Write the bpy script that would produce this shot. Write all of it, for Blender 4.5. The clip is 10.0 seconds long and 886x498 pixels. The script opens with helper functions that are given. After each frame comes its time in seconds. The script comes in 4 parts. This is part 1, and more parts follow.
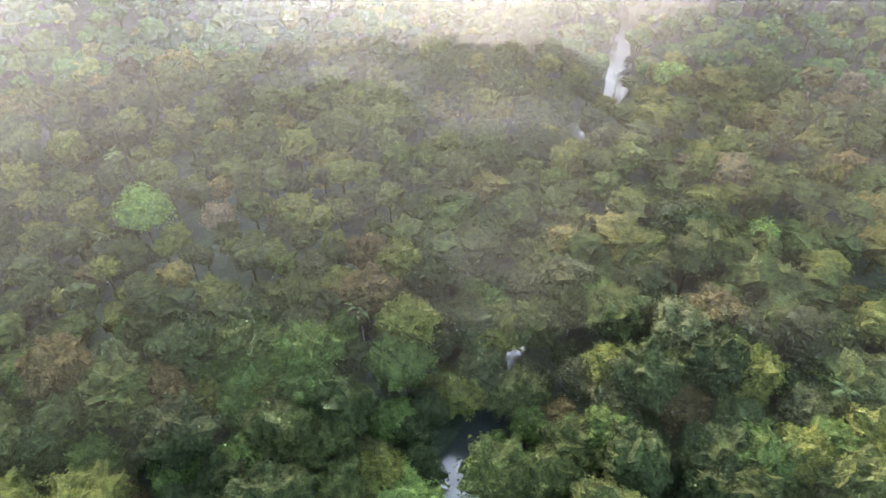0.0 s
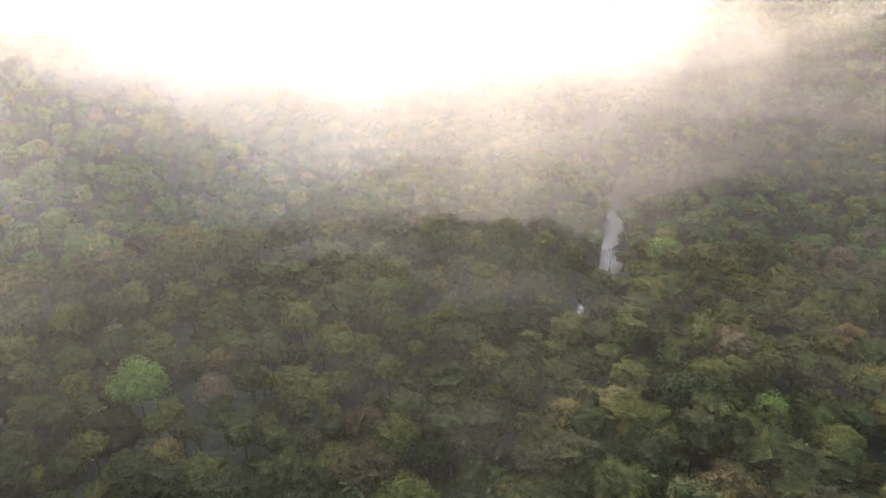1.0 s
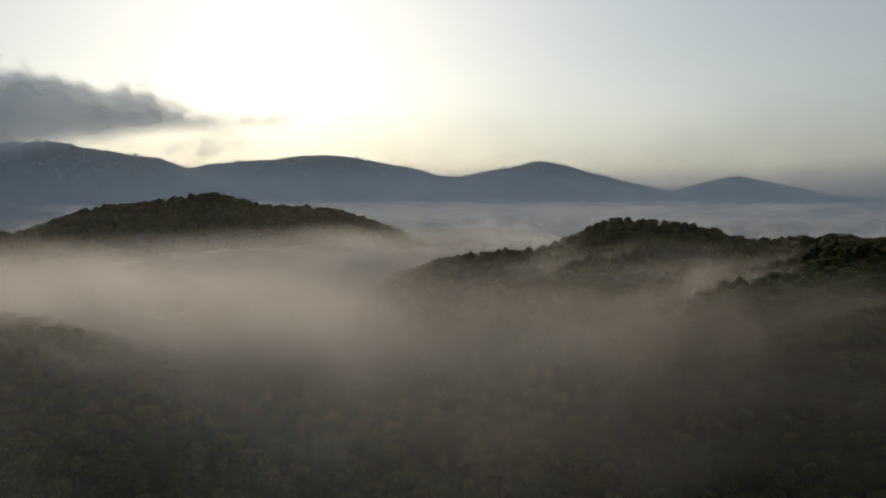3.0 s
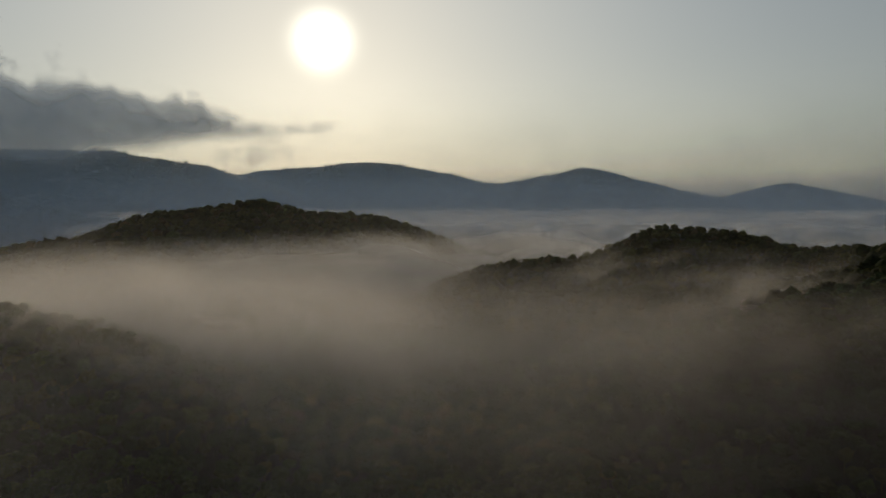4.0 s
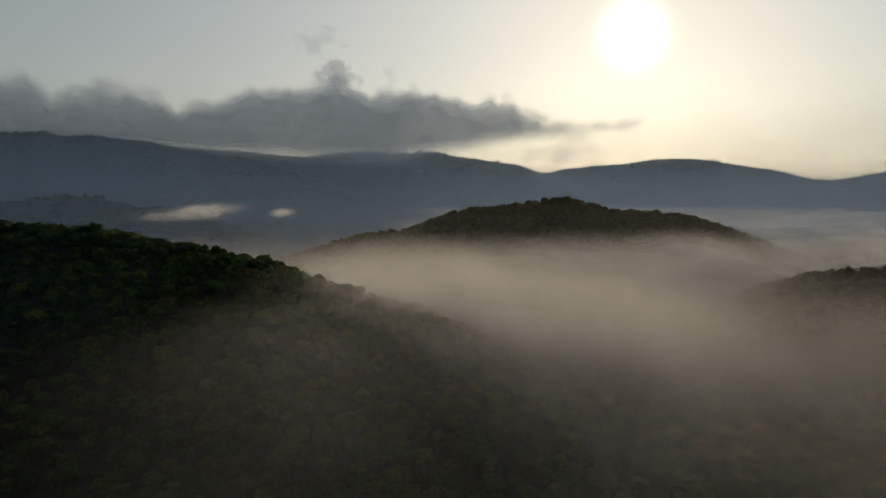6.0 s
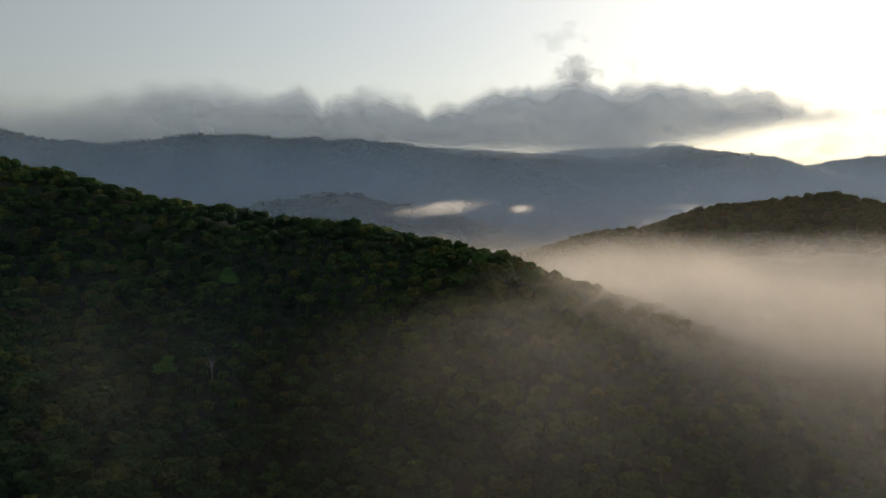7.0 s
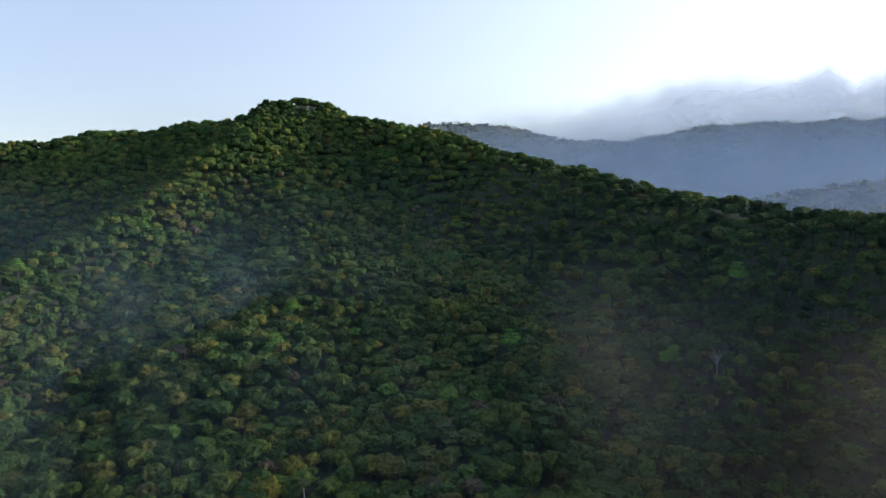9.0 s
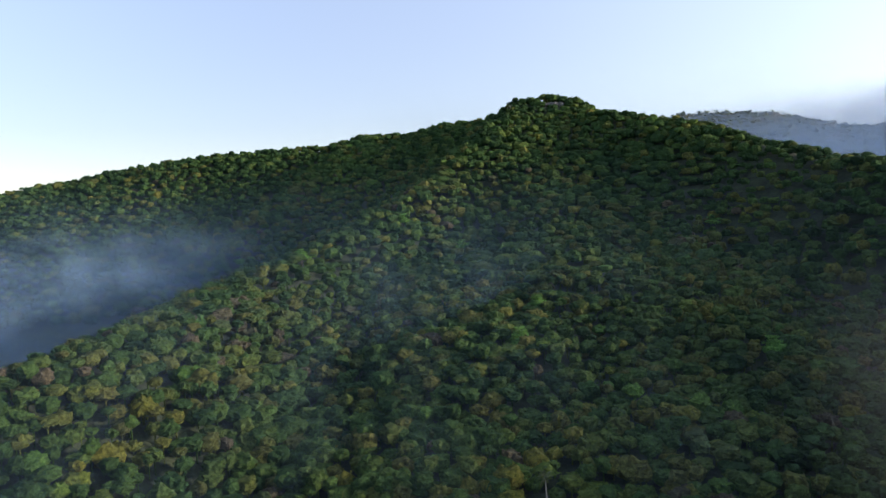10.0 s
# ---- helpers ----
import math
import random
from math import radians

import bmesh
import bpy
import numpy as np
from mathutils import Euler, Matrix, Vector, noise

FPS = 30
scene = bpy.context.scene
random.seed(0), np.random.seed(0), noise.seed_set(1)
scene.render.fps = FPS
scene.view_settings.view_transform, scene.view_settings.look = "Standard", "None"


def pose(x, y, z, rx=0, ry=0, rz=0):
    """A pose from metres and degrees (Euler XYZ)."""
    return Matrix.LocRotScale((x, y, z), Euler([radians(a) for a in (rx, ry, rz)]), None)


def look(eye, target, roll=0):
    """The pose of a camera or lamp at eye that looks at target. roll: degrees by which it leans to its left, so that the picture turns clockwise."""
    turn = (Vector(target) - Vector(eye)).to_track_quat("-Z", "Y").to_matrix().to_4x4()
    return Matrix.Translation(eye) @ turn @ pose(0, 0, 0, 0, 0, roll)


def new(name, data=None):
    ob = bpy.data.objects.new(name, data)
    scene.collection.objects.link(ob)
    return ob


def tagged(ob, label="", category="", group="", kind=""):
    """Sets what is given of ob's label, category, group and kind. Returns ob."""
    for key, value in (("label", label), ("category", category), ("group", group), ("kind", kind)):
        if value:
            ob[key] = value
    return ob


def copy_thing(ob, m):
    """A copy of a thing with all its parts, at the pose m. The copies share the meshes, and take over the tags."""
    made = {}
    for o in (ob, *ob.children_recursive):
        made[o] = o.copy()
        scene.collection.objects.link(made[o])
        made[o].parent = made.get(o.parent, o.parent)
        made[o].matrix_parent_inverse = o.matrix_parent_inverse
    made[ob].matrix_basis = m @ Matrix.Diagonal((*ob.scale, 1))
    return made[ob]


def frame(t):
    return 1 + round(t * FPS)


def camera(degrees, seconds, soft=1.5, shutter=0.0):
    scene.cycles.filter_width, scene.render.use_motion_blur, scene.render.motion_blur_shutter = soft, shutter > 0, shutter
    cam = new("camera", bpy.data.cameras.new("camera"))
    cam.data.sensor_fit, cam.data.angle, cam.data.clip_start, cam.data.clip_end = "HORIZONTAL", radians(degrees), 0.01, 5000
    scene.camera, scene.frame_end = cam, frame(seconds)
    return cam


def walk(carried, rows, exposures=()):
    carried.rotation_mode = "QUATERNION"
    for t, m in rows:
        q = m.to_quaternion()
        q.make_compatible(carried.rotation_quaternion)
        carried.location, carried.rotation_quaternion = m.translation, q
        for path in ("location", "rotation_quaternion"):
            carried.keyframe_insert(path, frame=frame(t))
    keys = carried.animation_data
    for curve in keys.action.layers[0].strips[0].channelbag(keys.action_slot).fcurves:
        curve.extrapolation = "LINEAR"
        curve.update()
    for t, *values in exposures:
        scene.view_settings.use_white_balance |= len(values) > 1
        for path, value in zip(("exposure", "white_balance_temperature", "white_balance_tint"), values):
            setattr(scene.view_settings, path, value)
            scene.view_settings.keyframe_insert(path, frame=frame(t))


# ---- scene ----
# ---------------------------------------------------------------- camera
cam = camera(64.7, 10.0, soft=1.5)
EYE = (0.0, 0.0, 120.0)
# seconds, yaw to the left, pitch, roll
TURNS = [
    (0.0, 2.96, -42.38, 0.1), (0.5, 2.95, -35.32, 0.1), (1.0, 2.95, -28.33, 0.1), (1.5, 2.95, -21.42, 0.1),
    (2.0, 2.92, -14.51, 0.0), (2.5, 2.85, -7.83, 0.0), (2.7, 2.85, -5.75, 0.0), (3.8, 4.96, -4.33, 0.0), (4.0, 6.42, -4.33, 0.0),
    (4.5, 10.52, -4.38, 0.0), (5.0, 15.87, -4.46, 0.0), (5.2, 18.5, -4.5, 0.0), (6.3, 36.37, -4.62, 0.1),
    (6.5, 40.3, -4.69, 0.0), (7.0, 50.16, -4.82, -0.3), (7.5, 60.16, -4.85, -0.67), (8.0, 70.25, -4.83, -0.95),
    (8.5, 80.2, -4.77, -1.42), (9.0, 90.28, -4.67, -1.86), (9.5, 100.2, -4.49, -2.28), (10.0, 110.25, -4.27, -2.51),
]
ROWS = [(t, pose(*EYE, 90 + pitch, 0, yaw) @ pose(0, 0, 0, 0, 0, roll)) for t, yaw, pitch, roll in TURNS]
EXPOSURES = [
    (0.0, 5.1, 6000, 14), (0.5, 4.7, 6100, 16), (1.0, 3.95, 6400, 18), (1.5, 3.3, 6600, 15), (2.0, 2.4, 6700, 11), (2.5, 1.0, 6500, 10),
    (3.2, 0.0, 6500, 10), (4.0, -0.4, 6700, 8), (5.2, -0.4, 6700, 8), (6.5, 0.22, 6900, 11), (7.5, 1.05, 6900, 12), (8.0, 1.4, 6500, 14), (8.5, 1.85, 6100, 16), (10.0, 1.9, 5750, 20),
]
walk(cam, ROWS, EXPOSURES)

# ---------------------------------------------------------------- sky and sun
SUN_BEARING, SUN_HEIGHT = 16.0, 12.1          # degrees left of +y, degrees above the horizon
SUN_WAY = Vector((-math.sin(radians(SUN_BEARING)) * math.cos(radians(SUN_HEIGHT)),
                  math.cos(radians(SUN_BEARING)) * math.cos(radians(SUN_HEIGHT)), math.sin(radians(SUN_HEIGHT))))


def link(tree, a, b):
    tree.links.new(a, b)


def node(tree, kind, **values):
    n = tree.nodes.new(kind)
    for key, value in values.items():
        n.inputs[key.replace("_", " ")].default_value = value
    return n


def maths(tree, op, a, b=None, c=None):
    n = tree.nodes.new("ShaderNodeMath")
    n.operation = op
    for k, v in enumerate((a, b, c)):
        if v is None:
            continue
        if isinstance(v, (int, float)):
            n.inputs[k].default_value = v
        else:
            link(tree, v, n.inputs[k])
    return n.outputs[0]


def smooth(tree, value, lo, hi, to_lo=0.0, to_hi=1.0):
    n = tree.nodes.new("ShaderNodeMapRange")
    n.interpolation_type = "SMOOTHSTEP"
    for k, v in zip(("From Min", "From Max", "To Min", "To Max"), (lo, hi, to_lo, to_hi)):
        n.inputs[k].default_value = v
    link(tree, value, n.inputs["Value"])
    return n.outputs[0]


def mixed(tree, factor, a, b, blend="MIX"):
    n = tree.nodes.new("ShaderNodeMix")
    n.data_type, n.blend_type = "RGBA", blend
    for slot, v in ((0, factor), (6, a), (7, b)):
        if isinstance(v, (int, float, tuple)):
            n.inputs[slot].default_value = v
        else:
            link(tree, v, n.inputs[slot])
    return n.outputs[2]


def make_world():
    world = bpy.data.worlds.new("morning_sky")
    scene.world = world
    world.use_nodes = True
    t = world.node_tree
    t.nodes.clear()
    sky = t.nodes.new("ShaderNodeTexSky")
    sky.sky_type, sky.sun_disc = "NISHITA", False
    sky.sun_elevation, sky.sun_rotation = radians(SUN_HEIGHT), radians(-SUN_BEARING)
    sky.air_density, sky.dust_density, sky.ozone_density, sky.altitude = 0.9, 0.25, 0.4, 500
    # bright aureole of the low sun in the moist air, centred on the sun
    way = t.nodes.new("ShaderNodeTexCoord").outputs["Generated"]
    dot = t.nodes.new("ShaderNodeVectorMath")
    dot.operation = "DOT_PRODUCT"
    link(t, way, dot.inputs[0])
    dot.inputs[1].default_value = SUN_WAY
    toward = maths(t, "MAXIMUM", dot.outputs["Value"], 0.0)
    wide = maths(t, "MULTIPLY", maths(t, "POWER", toward, 12.0), 3.6)
    tight = maths(t, "MULTIPLY", maths(t, "POWER", toward, 2600.0), 45.0)
    glow = mixed(t, 1.0, mixed(t, 1.0, (1.0, 0.86, 0.62, 1), wide, "MULTIPLY"), mixed(t, 1.0, (1.0, 0.95, 0.8, 1), tight, "MULTIPLY"), "ADD")
    pale = node(t, "ShaderNodeHueSaturation", Saturation=0.72)
    link(t, sky.outputs["Color"], pale.inputs["Color"])
    # warm haze low over the horizon on the sun's side
    split = t.nodes.new("ShaderNodeSeparateXYZ")
    link(t, way, split.inputs[0])
    veil = maths(t, "MULTIPLY", maths(t, "POWER", maths(t, "MULTIPLY_ADD", dot.outputs["Value"], 0.5, 0.5), 3.0), 2.3)
    glow = mixed(t, 1.0, glow, mixed(t, 1.0, (1.0, 0.96, 0.82, 1), veil, "MULTIPLY"), "ADD")
    low = maths(t, "POWER", maths(t, "SUBTRACT", 1.0, maths(t, "ABSOLUTE", split.outputs["Z"])), 9.0)
    haze = maths(t, "MULTIPLY", maths(t, "MULTIPLY", low, maths(t, "POWER", toward, 3.0)), 4.0)
    glow = mixed(t, 1.0, glow, mixed(t, 1.0, (1.0, 0.84, 0.62, 1), haze, "MULTIPLY"), "ADD")
    dim = smooth(t, split.outputs["Z"], 0.0, 0.4, 0.60, 1.0)
    total = mixed(t, 1.0, mixed(t, 1.0, pale.outputs["Color"], dim, "MULTIPLY"), glow, "ADD")
    back = t.nodes.new("ShaderNodeBackground")
    back.inputs["Strength"].default_value = 0.073
    link(t, total, back.inputs["Color"])
    out = t.nodes.new("ShaderNodeOutputWorld")
    link(t, back.outputs[0], out.inputs["Surface"])


make_world()
sun = new("sun", bpy.data.lights.new("sun", "SUN"))
sun.data.energy, sun.data.angle, sun.data.color = 2.0, radians(6.0), (1.0, 0.81, 0.58)
sun.matrix_world = look((0, 0, 600), Vector((0, 0, 600)) - SUN_WAY)
scene.cycles.transparent_max_bounces = 90


# ---------------------------------------------------------------- materials
def material(name):
    m = bpy.data.materials.new(name)
    m.use_nodes = True
    m.node_tree.nodes.clear()
    return m, m.node_tree


def finish(tree, shader):
    out = tree.nodes.new("ShaderNodeOutputMaterial")
    link(tree, shader, out.inputs["Surface"])


def ramp(tree, value, stops):
    n = tree.nodes.new("ShaderNodeValToRGB")
    els = n.color_ramp.elements
    while len(els) < len(stops):
        els.new(0.5)
    for el, (at, colour) in zip(els, stops):
        el.position, el.color = at, (*colour, 1)
    link(tree, value, n.inputs[0])
    return n.outputs[0]


def noise_at(tree, scale, detail=3.0, rough=0.55, squash=(1, 1, 1), shift=(0, 0, 0), distort=0.0):
    co = tree.nodes.new("ShaderNodeTexCoord")
    mp = tree.nodes.new("ShaderNodeMapping")
    mp.inputs["Scale"].default_value, mp.inputs["Location"].default_value = squash, shift
    link(tree, co.outputs["Object"], mp.inputs["Vector"])
    n = node(tree, "ShaderNodeTexNoise", Scale=scale, Detail=detail, Roughness=rough, Distortion=distort)
    link(tree, mp.outputs[0], n.inputs["Vector"])
    return n.outputs["Fac"]


GREENS = [(0.0, (0.027, 0.036, 0.014)), (0.3, (0.045, 0.060, 0.020)), (0.55, (0.061, 0.076, 0.022)), (0.72, (0.087, 0.089, 0.024)),
          (0.84, (0.092, 0.071, 0.030)), (0.93, (0.066, 0.101, 0.027)), (1.0, (0.093, 0.081, 0.048))]


def foliage(name, stops, by_object=False):
    m, t = material(name)
    if by_object:
        tint = t.nodes.new("ShaderNodeObjectInfo").outputs["Random"]
    else:
        at = t.nodes.new("ShaderNodeAttribute")
        at.attribute_name = "tint"
        tint = at.outputs["Fac"]
    colour = ramp(t, tint, stops)
    leaf = t.nodes.new("ShaderNodeNewGeometry").outputs["Random Per Island"]
    colour = mixed(t, 1.0, colour, ramp(t, leaf, [(0.0, (0.86, 0.88, 0.88)), (0.5, (1.0, 1.0, 0.98)), (1.0, (1.14, 1.12, 1.04))]), "MULTIPLY")
    colour = mixed(t, 1.0, colour, ramp(t, noise_at(t, 0.02, 2), [(0.3, (0.8, 0.85, 0.9)), (0.7, (1.2, 1.12, 0.95))]), "MULTIPLY")
    clumps = noise_at(t, 0.7, 5, 0.75)
    # shade in the gaps between clumps put into the colour, at the bump's hollows
    colour = mixed(t, 1.0, colour, ramp(t, clumps, [(0.34, (0.45, 0.48, 0.50)), (0.5, (1.0, 1.0, 1.0)), (0.66, (1.55, 1.5, 1.3))]), "MULTIPLY")
    sprays = noise_at(t, 2.6, 4, 0.75)
    colour = mixed(t, 1.0, colour, ramp(t, sprays, [(0.34, (0.66, 0.68, 0.68)), (0.5, (1.0, 1.0, 1.0)), (0.66, (1.36, 1.32, 1.15))]), "MULTIPLY")
    bump = node(t, "ShaderNodeBump", Strength=0.9, Distance=1.6)
    link(t, maths(t, "MULTIPLY_ADD", sprays, 0.35, clumps), bump.inputs["Height"])
    d = node(t, "ShaderNodeBsdfPrincipled", Roughness=0.8)
    link(t, bump.outputs[0], d.inputs["Normal"])
    d.inputs["Specular IOR Level"].default_value = 0.063
    tr = t.nodes.new("ShaderNodeBsdfTranslucent")
    link(t, colour, d.inputs["Base Color"])
    link(t, mixed(t, 1.0, colour, (1.3, 1.2, 0.6, 1), "MULTIPLY"), tr.inputs["Color"])
    mix = t.nodes.new("ShaderNodeMixShader")
    mix.inputs[0].default_value = 0.3
    link(t, d.outputs[0], mix.inputs[1])
    link(t, tr.outputs[0], mix.inputs[2])
    finish(t, mix.outputs[0])
    return m


def rough_surface(name, stops, scale, roughness=0.9, bump=0.3, bump_scale=None):
    m, t = material(name)
    d = node(t, "ShaderNodeBsdfPrincipled", Roughness=roughness)
    c = ramp(t, noise_at(t, scale, 6), stops)
    c = mixed(t, 1.0, c, ramp(t, noise_at(t, scale * 9, 4), [(0.3, (0.7, 0.7, 0.7)), (0.7, (1.25, 1.25, 1.2))]), "MULTIPLY")
    link(t, c, d.inputs["Base Color"])
    b = node(t, "ShaderNodeBump", Strength=bump, Distance=1.0)
    link(t, noise_at(t, bump_scale or scale * 5, 5), b.inputs["Height"])
    link(t, b.outputs[0], d.inputs["Normal"])
    finish(t, d.outputs[0])
    return m


def mist_material(name, thick, near, far, patch=0.008, lo=0.38, hi=0.68, albedo=(0.94, 0.93, 0.92), seed=0.0, sheen=0.0, squash=(1, 1, 1.6), through_light=0.76):
    """Thin drifting mist, tinted by its albedo: mostly clear, the rest scatters; thicker further out along the valley.
    """
    m, t = material(name)
    pos = t.nodes.new("ShaderNodeNewGeometry").outputs["Position"]
    flat = t.nodes.new("ShaderNodeVectorMath")
    flat.operation = "MULTIPLY"
    flat.inputs[1].default_value = (1, 1, 0)
    link(t, pos, flat.inputs[0])
    dist = t.nodes.new("ShaderNodeVectorMath")
    dist.operation = "LENGTH"
    link(t, flat.outputs[0], dist.inputs[0])
    reach = smooth(t, dist.outputs["Value"], near, far)
    puffs = smooth(t, noise_at(t, patch, 5, 0.6, squash, (seed, seed * 2, 0), 0.6), lo, hi)
    edge = t.nodes.new("ShaderNodeAttribute")
    edge.attribute_name = "fade"
    alpha = maths(t, "MULTIPLY", maths(t, "MULTIPLY", maths(t, "MULTIPLY", reach, puffs), edge.outputs["Fac"]), thick)
    d = t.nodes.new("ShaderNodeBsdfDiffuse")
    d.inputs["Color"].default_value = (*albedo, 1)
    tr = t.nodes.new("ShaderNodeBsdfTranslucent")
    tr.inputs["Color"].default_value = (*albedo, 1)
    g = t.nodes.new("ShaderNodeBsdfGlossy")
    g.inputs["Color"].default_value, g.inputs["Roughness"].default_value = (*albedo, 1), 0.75
    half = t.nodes.new("ShaderNodeMixShader")
    half.inputs[0].default_value = through_light
    link(t, d.outputs[0], half.inputs[1])
    link(t, tr.outputs[0], half.inputs[2])
    body = t.nodes.new("ShaderNodeMixShader")
    body.inputs[0].default_value = sheen
    link(t, half.outputs[0], body.inputs[1])
    link(t, g.outputs[0], body.inputs[2])
    clear = t.nodes.new("ShaderNodeBsdfTransparent")
    mix = t.nodes.new("ShaderNodeMixShader")
    link(t, alpha, mix.inputs[0])
    link(t, clear.outputs[0], mix.inputs[1])
    link(t, body.outputs[0], mix.inputs[2])
    finish(t, mix.outputs[0])
    return m


LEAVES = foliage("leaves", GREENS)
# greener than the valley's leaves, and lightened to offset the shade on these slopes
LIGHTENED_HILL_GREENS = [(0.0, (0.024, 0.052, 0.020)), (0.25, (0.037, 0.080, 0.028)), (0.45, (0.055, 0.108, 0.032)), (0.62, (0.080, 0.122, 0.034)),
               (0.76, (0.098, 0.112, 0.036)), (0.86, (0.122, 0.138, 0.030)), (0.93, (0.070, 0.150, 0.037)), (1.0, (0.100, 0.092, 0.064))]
LIGHTENED_HILL_LEAVES = foliage("lightened_hillside_leaves", LIGHTENED_HILL_GREENS)
UNDERGROWTH = rough_surface("forest_floor", [(0.3, (0.012, 0.018, 0.008)), (0.5, (0.026, 0.040, 0.015)), (0.72, (0.045, 0.060, 0.022))], 0.16, bump=1.0, bump_scale=0.35)
BARK = rough_surface("bark", [(0.3, (0.07, 0.055, 0.04)), (0.7, (0.16, 0.14, 0.11))], 1.5)

# ---------------------------------------------------------------- the lie of the land
# crest lines (x, y, z in metres), slope of the flanks, roundness of the crest
SPUR_EAST = [(-834, -162, 208), (-803, -117, 199), (-771, -71, 188), (-740, -26, 178), (-690, 17, 159), (-641, 61, 142), (-591, 104, 122), (-551, 126, 112), (-510, 149, 105), (-470, 171, 97), (-437, 186, 95), (-405, 200, 94), (-372, 215, 94), (-345, 228, 89), (-318, 240, 87), (-291, 253, 83), (-269, 258, 78), (-247, 263, 73), (-225, 268, 68), (-209, 277, 66), (-193, 286, 61), (-177, 301, 49), (-161, 316, 40), (-142, 338, 28), (-124, 359, 16), (-97, 388, -1)]
SPUR_WEST = [(-834, -162, 206), (-731, -209, 179), (-548, -244, 112), (-407, -254, 77), (-323, -252, 69), (-252, -243, 62), (-181, -240, 52)]
FACE = [(-834, -162, 206), (-550, -107, 88), (-363, -71, 36), (-258, -45, 1)]
SUMMIT = [(-842, -135, 221), (-836, -165, 223), (-826, -198, 219)]
BACK = [(-834, -162, 200), (-855, -235, 201), (-879, -303, 205), (-880, -366, 195), (-881, -430, 204), (-854, -487, 191), (-826, -545, 186), (-799, -602, 181), (-753, -654, 179), (-707, -707, 162), (-662, -748, 150), (-616, -788, 140), (-561, -818, 133), (-506, -849, 123), (-452, -879, 114), (-397, -910, 104), (-342, -940, 95)]
EAST_HILL = [(-28, 539, 49), (-10, 560, 56), (40, 579, 61), (84, 594, 65), (127, 597, 83), (172, 564, 83), (210, 519, 72), (227, 446, 76), (249, 399, 82), (272, 384, 83), (294, 369, 84), (316, 354, 85), (339, 339, 86)]
EAST_SPUR = [(108, 509, 57), (153, 444, 52), (168, 396, 55), (199, 359, 60), (257, 306, 72)]
MID_HILL = [(-456, 583, 65), (-430, 614, 73), (-403, 645, 66), (-366, 689, 96), (-326, 718, 102), (-287, 747, 109), (-234, 765, 102), (-180, 779, 95), (-140, 796, 63), (-100, 814, 25), (-58, 832, 24), (-15, 850, 34)]
BIG_MOUNTAIN = [(-1500, -26, 258), (-1548, 81, 260), (-1611, 188, 240), (-1674, 295, 222), (-1747, 435, 227), (-1742, 534, 238), (-1738, 633, 251), (-1656, 700, 254), (-1573, 767, 251), (-1507, 844, 246), (-1441, 922, 239), (-1375, 999, 232), (-1263, 1055, 206), (-1151, 1111, 187), (-1058, 1130, 135), (-964, 1149, 95), (-853, 1168, 80), (-742, 1187, 75)]
LOW_HILL = [(-927, 375, 70), (-944, 460, 102), (-953, 550, 107), (-922, 598, 107), (-890, 647, 100), (-830, 722, 66)]
FAR_WEST = [(-2165, 1250, 276), (-2082, 1369, 273), (-1998, 1488, 270), (-1915, 1607, 267), (-1844, 1754, 270), (-1773, 1902, 260), (-1601, 2049, 260), (-1490, 2127, 261), (-1378, 2205, 267), (-1309, 2361, 253), (-1202, 2469, 236), (-1094, 2577, 200), (-928, 2695, 102)]
FAR_MIDDLE = [(-1498, 2940, 196), (-1270, 2992, 209), (-1103, 3026, 235), (-936, 3060, 254), (-774, 3100, 272), (-611, 3141, 269), (-390, 3176, 236), (-167, 3196, 186), (0, 3200, 127)]
FAR_EAST = [(-293, 2785, 127), (-98, 2798, 168), (98, 2798, 206), (244, 2789, 232), (495, 2807, 172), (751, 2801, 116), (912, 2806, 81)]
FAR_CONE = [(871, 3493, 68), (992, 3461, 84), (1231, 3383, 184), (1349, 3338, 104), (1578, 3236, 86), (1854, 3086, 64)]
RIDGES = [(SPUR_EAST, 0.62, 14), (SPUR_WEST, 0.55, 14), (FACE, 0.26, 60), (BACK, 0.45, 20), (SUMMIT, 0.85, 6), (EAST_HILL, 0.42, 20), (EAST_SPUR, 0.42, 20),
          (MID_HILL, 0.40, 25), (BIG_MOUNTAIN, 0.36, 40), (LOW_HILL, 0.36, 30), (FAR_WEST, 0.36, 50),
          (FAR_MIDDLE, 0.33, 60), (FAR_EAST, 0.33, 50), (FAR_CONE, 0.30, 50)]


def value_noise(x, y, size, seed):
    """Smooth noise from -1 to 1 on a lattice of the given size in metres."""
    u, v = x / size, y / size
    i, j = np.floor(u).astype(np.int64), np.floor(v).astype(np.int64)
    fu, fv = u - i, v - j
    fu, fv = fu * fu * (3 - 2 * fu), fv * fv * (3 - 2 * fv)

    def corner(a, b):
        h = (a * 374761393 + b * 668265263 + seed * 974711) & 0x7FFFFFFF
        h = ((h ^ (h >> 13)) * 1274126177) & 0x7FFFFFFF
        return ((h ^ (h >> 16)) % 65536) / 32768.0 - 1.0

    return (corner(i, j) * (1 - fu) + corner(i + 1, j) * fu) * (1 - fv) + (corner(i, j + 1) * (1 - fu) + corner(i + 1, j + 1) * fu) * fv


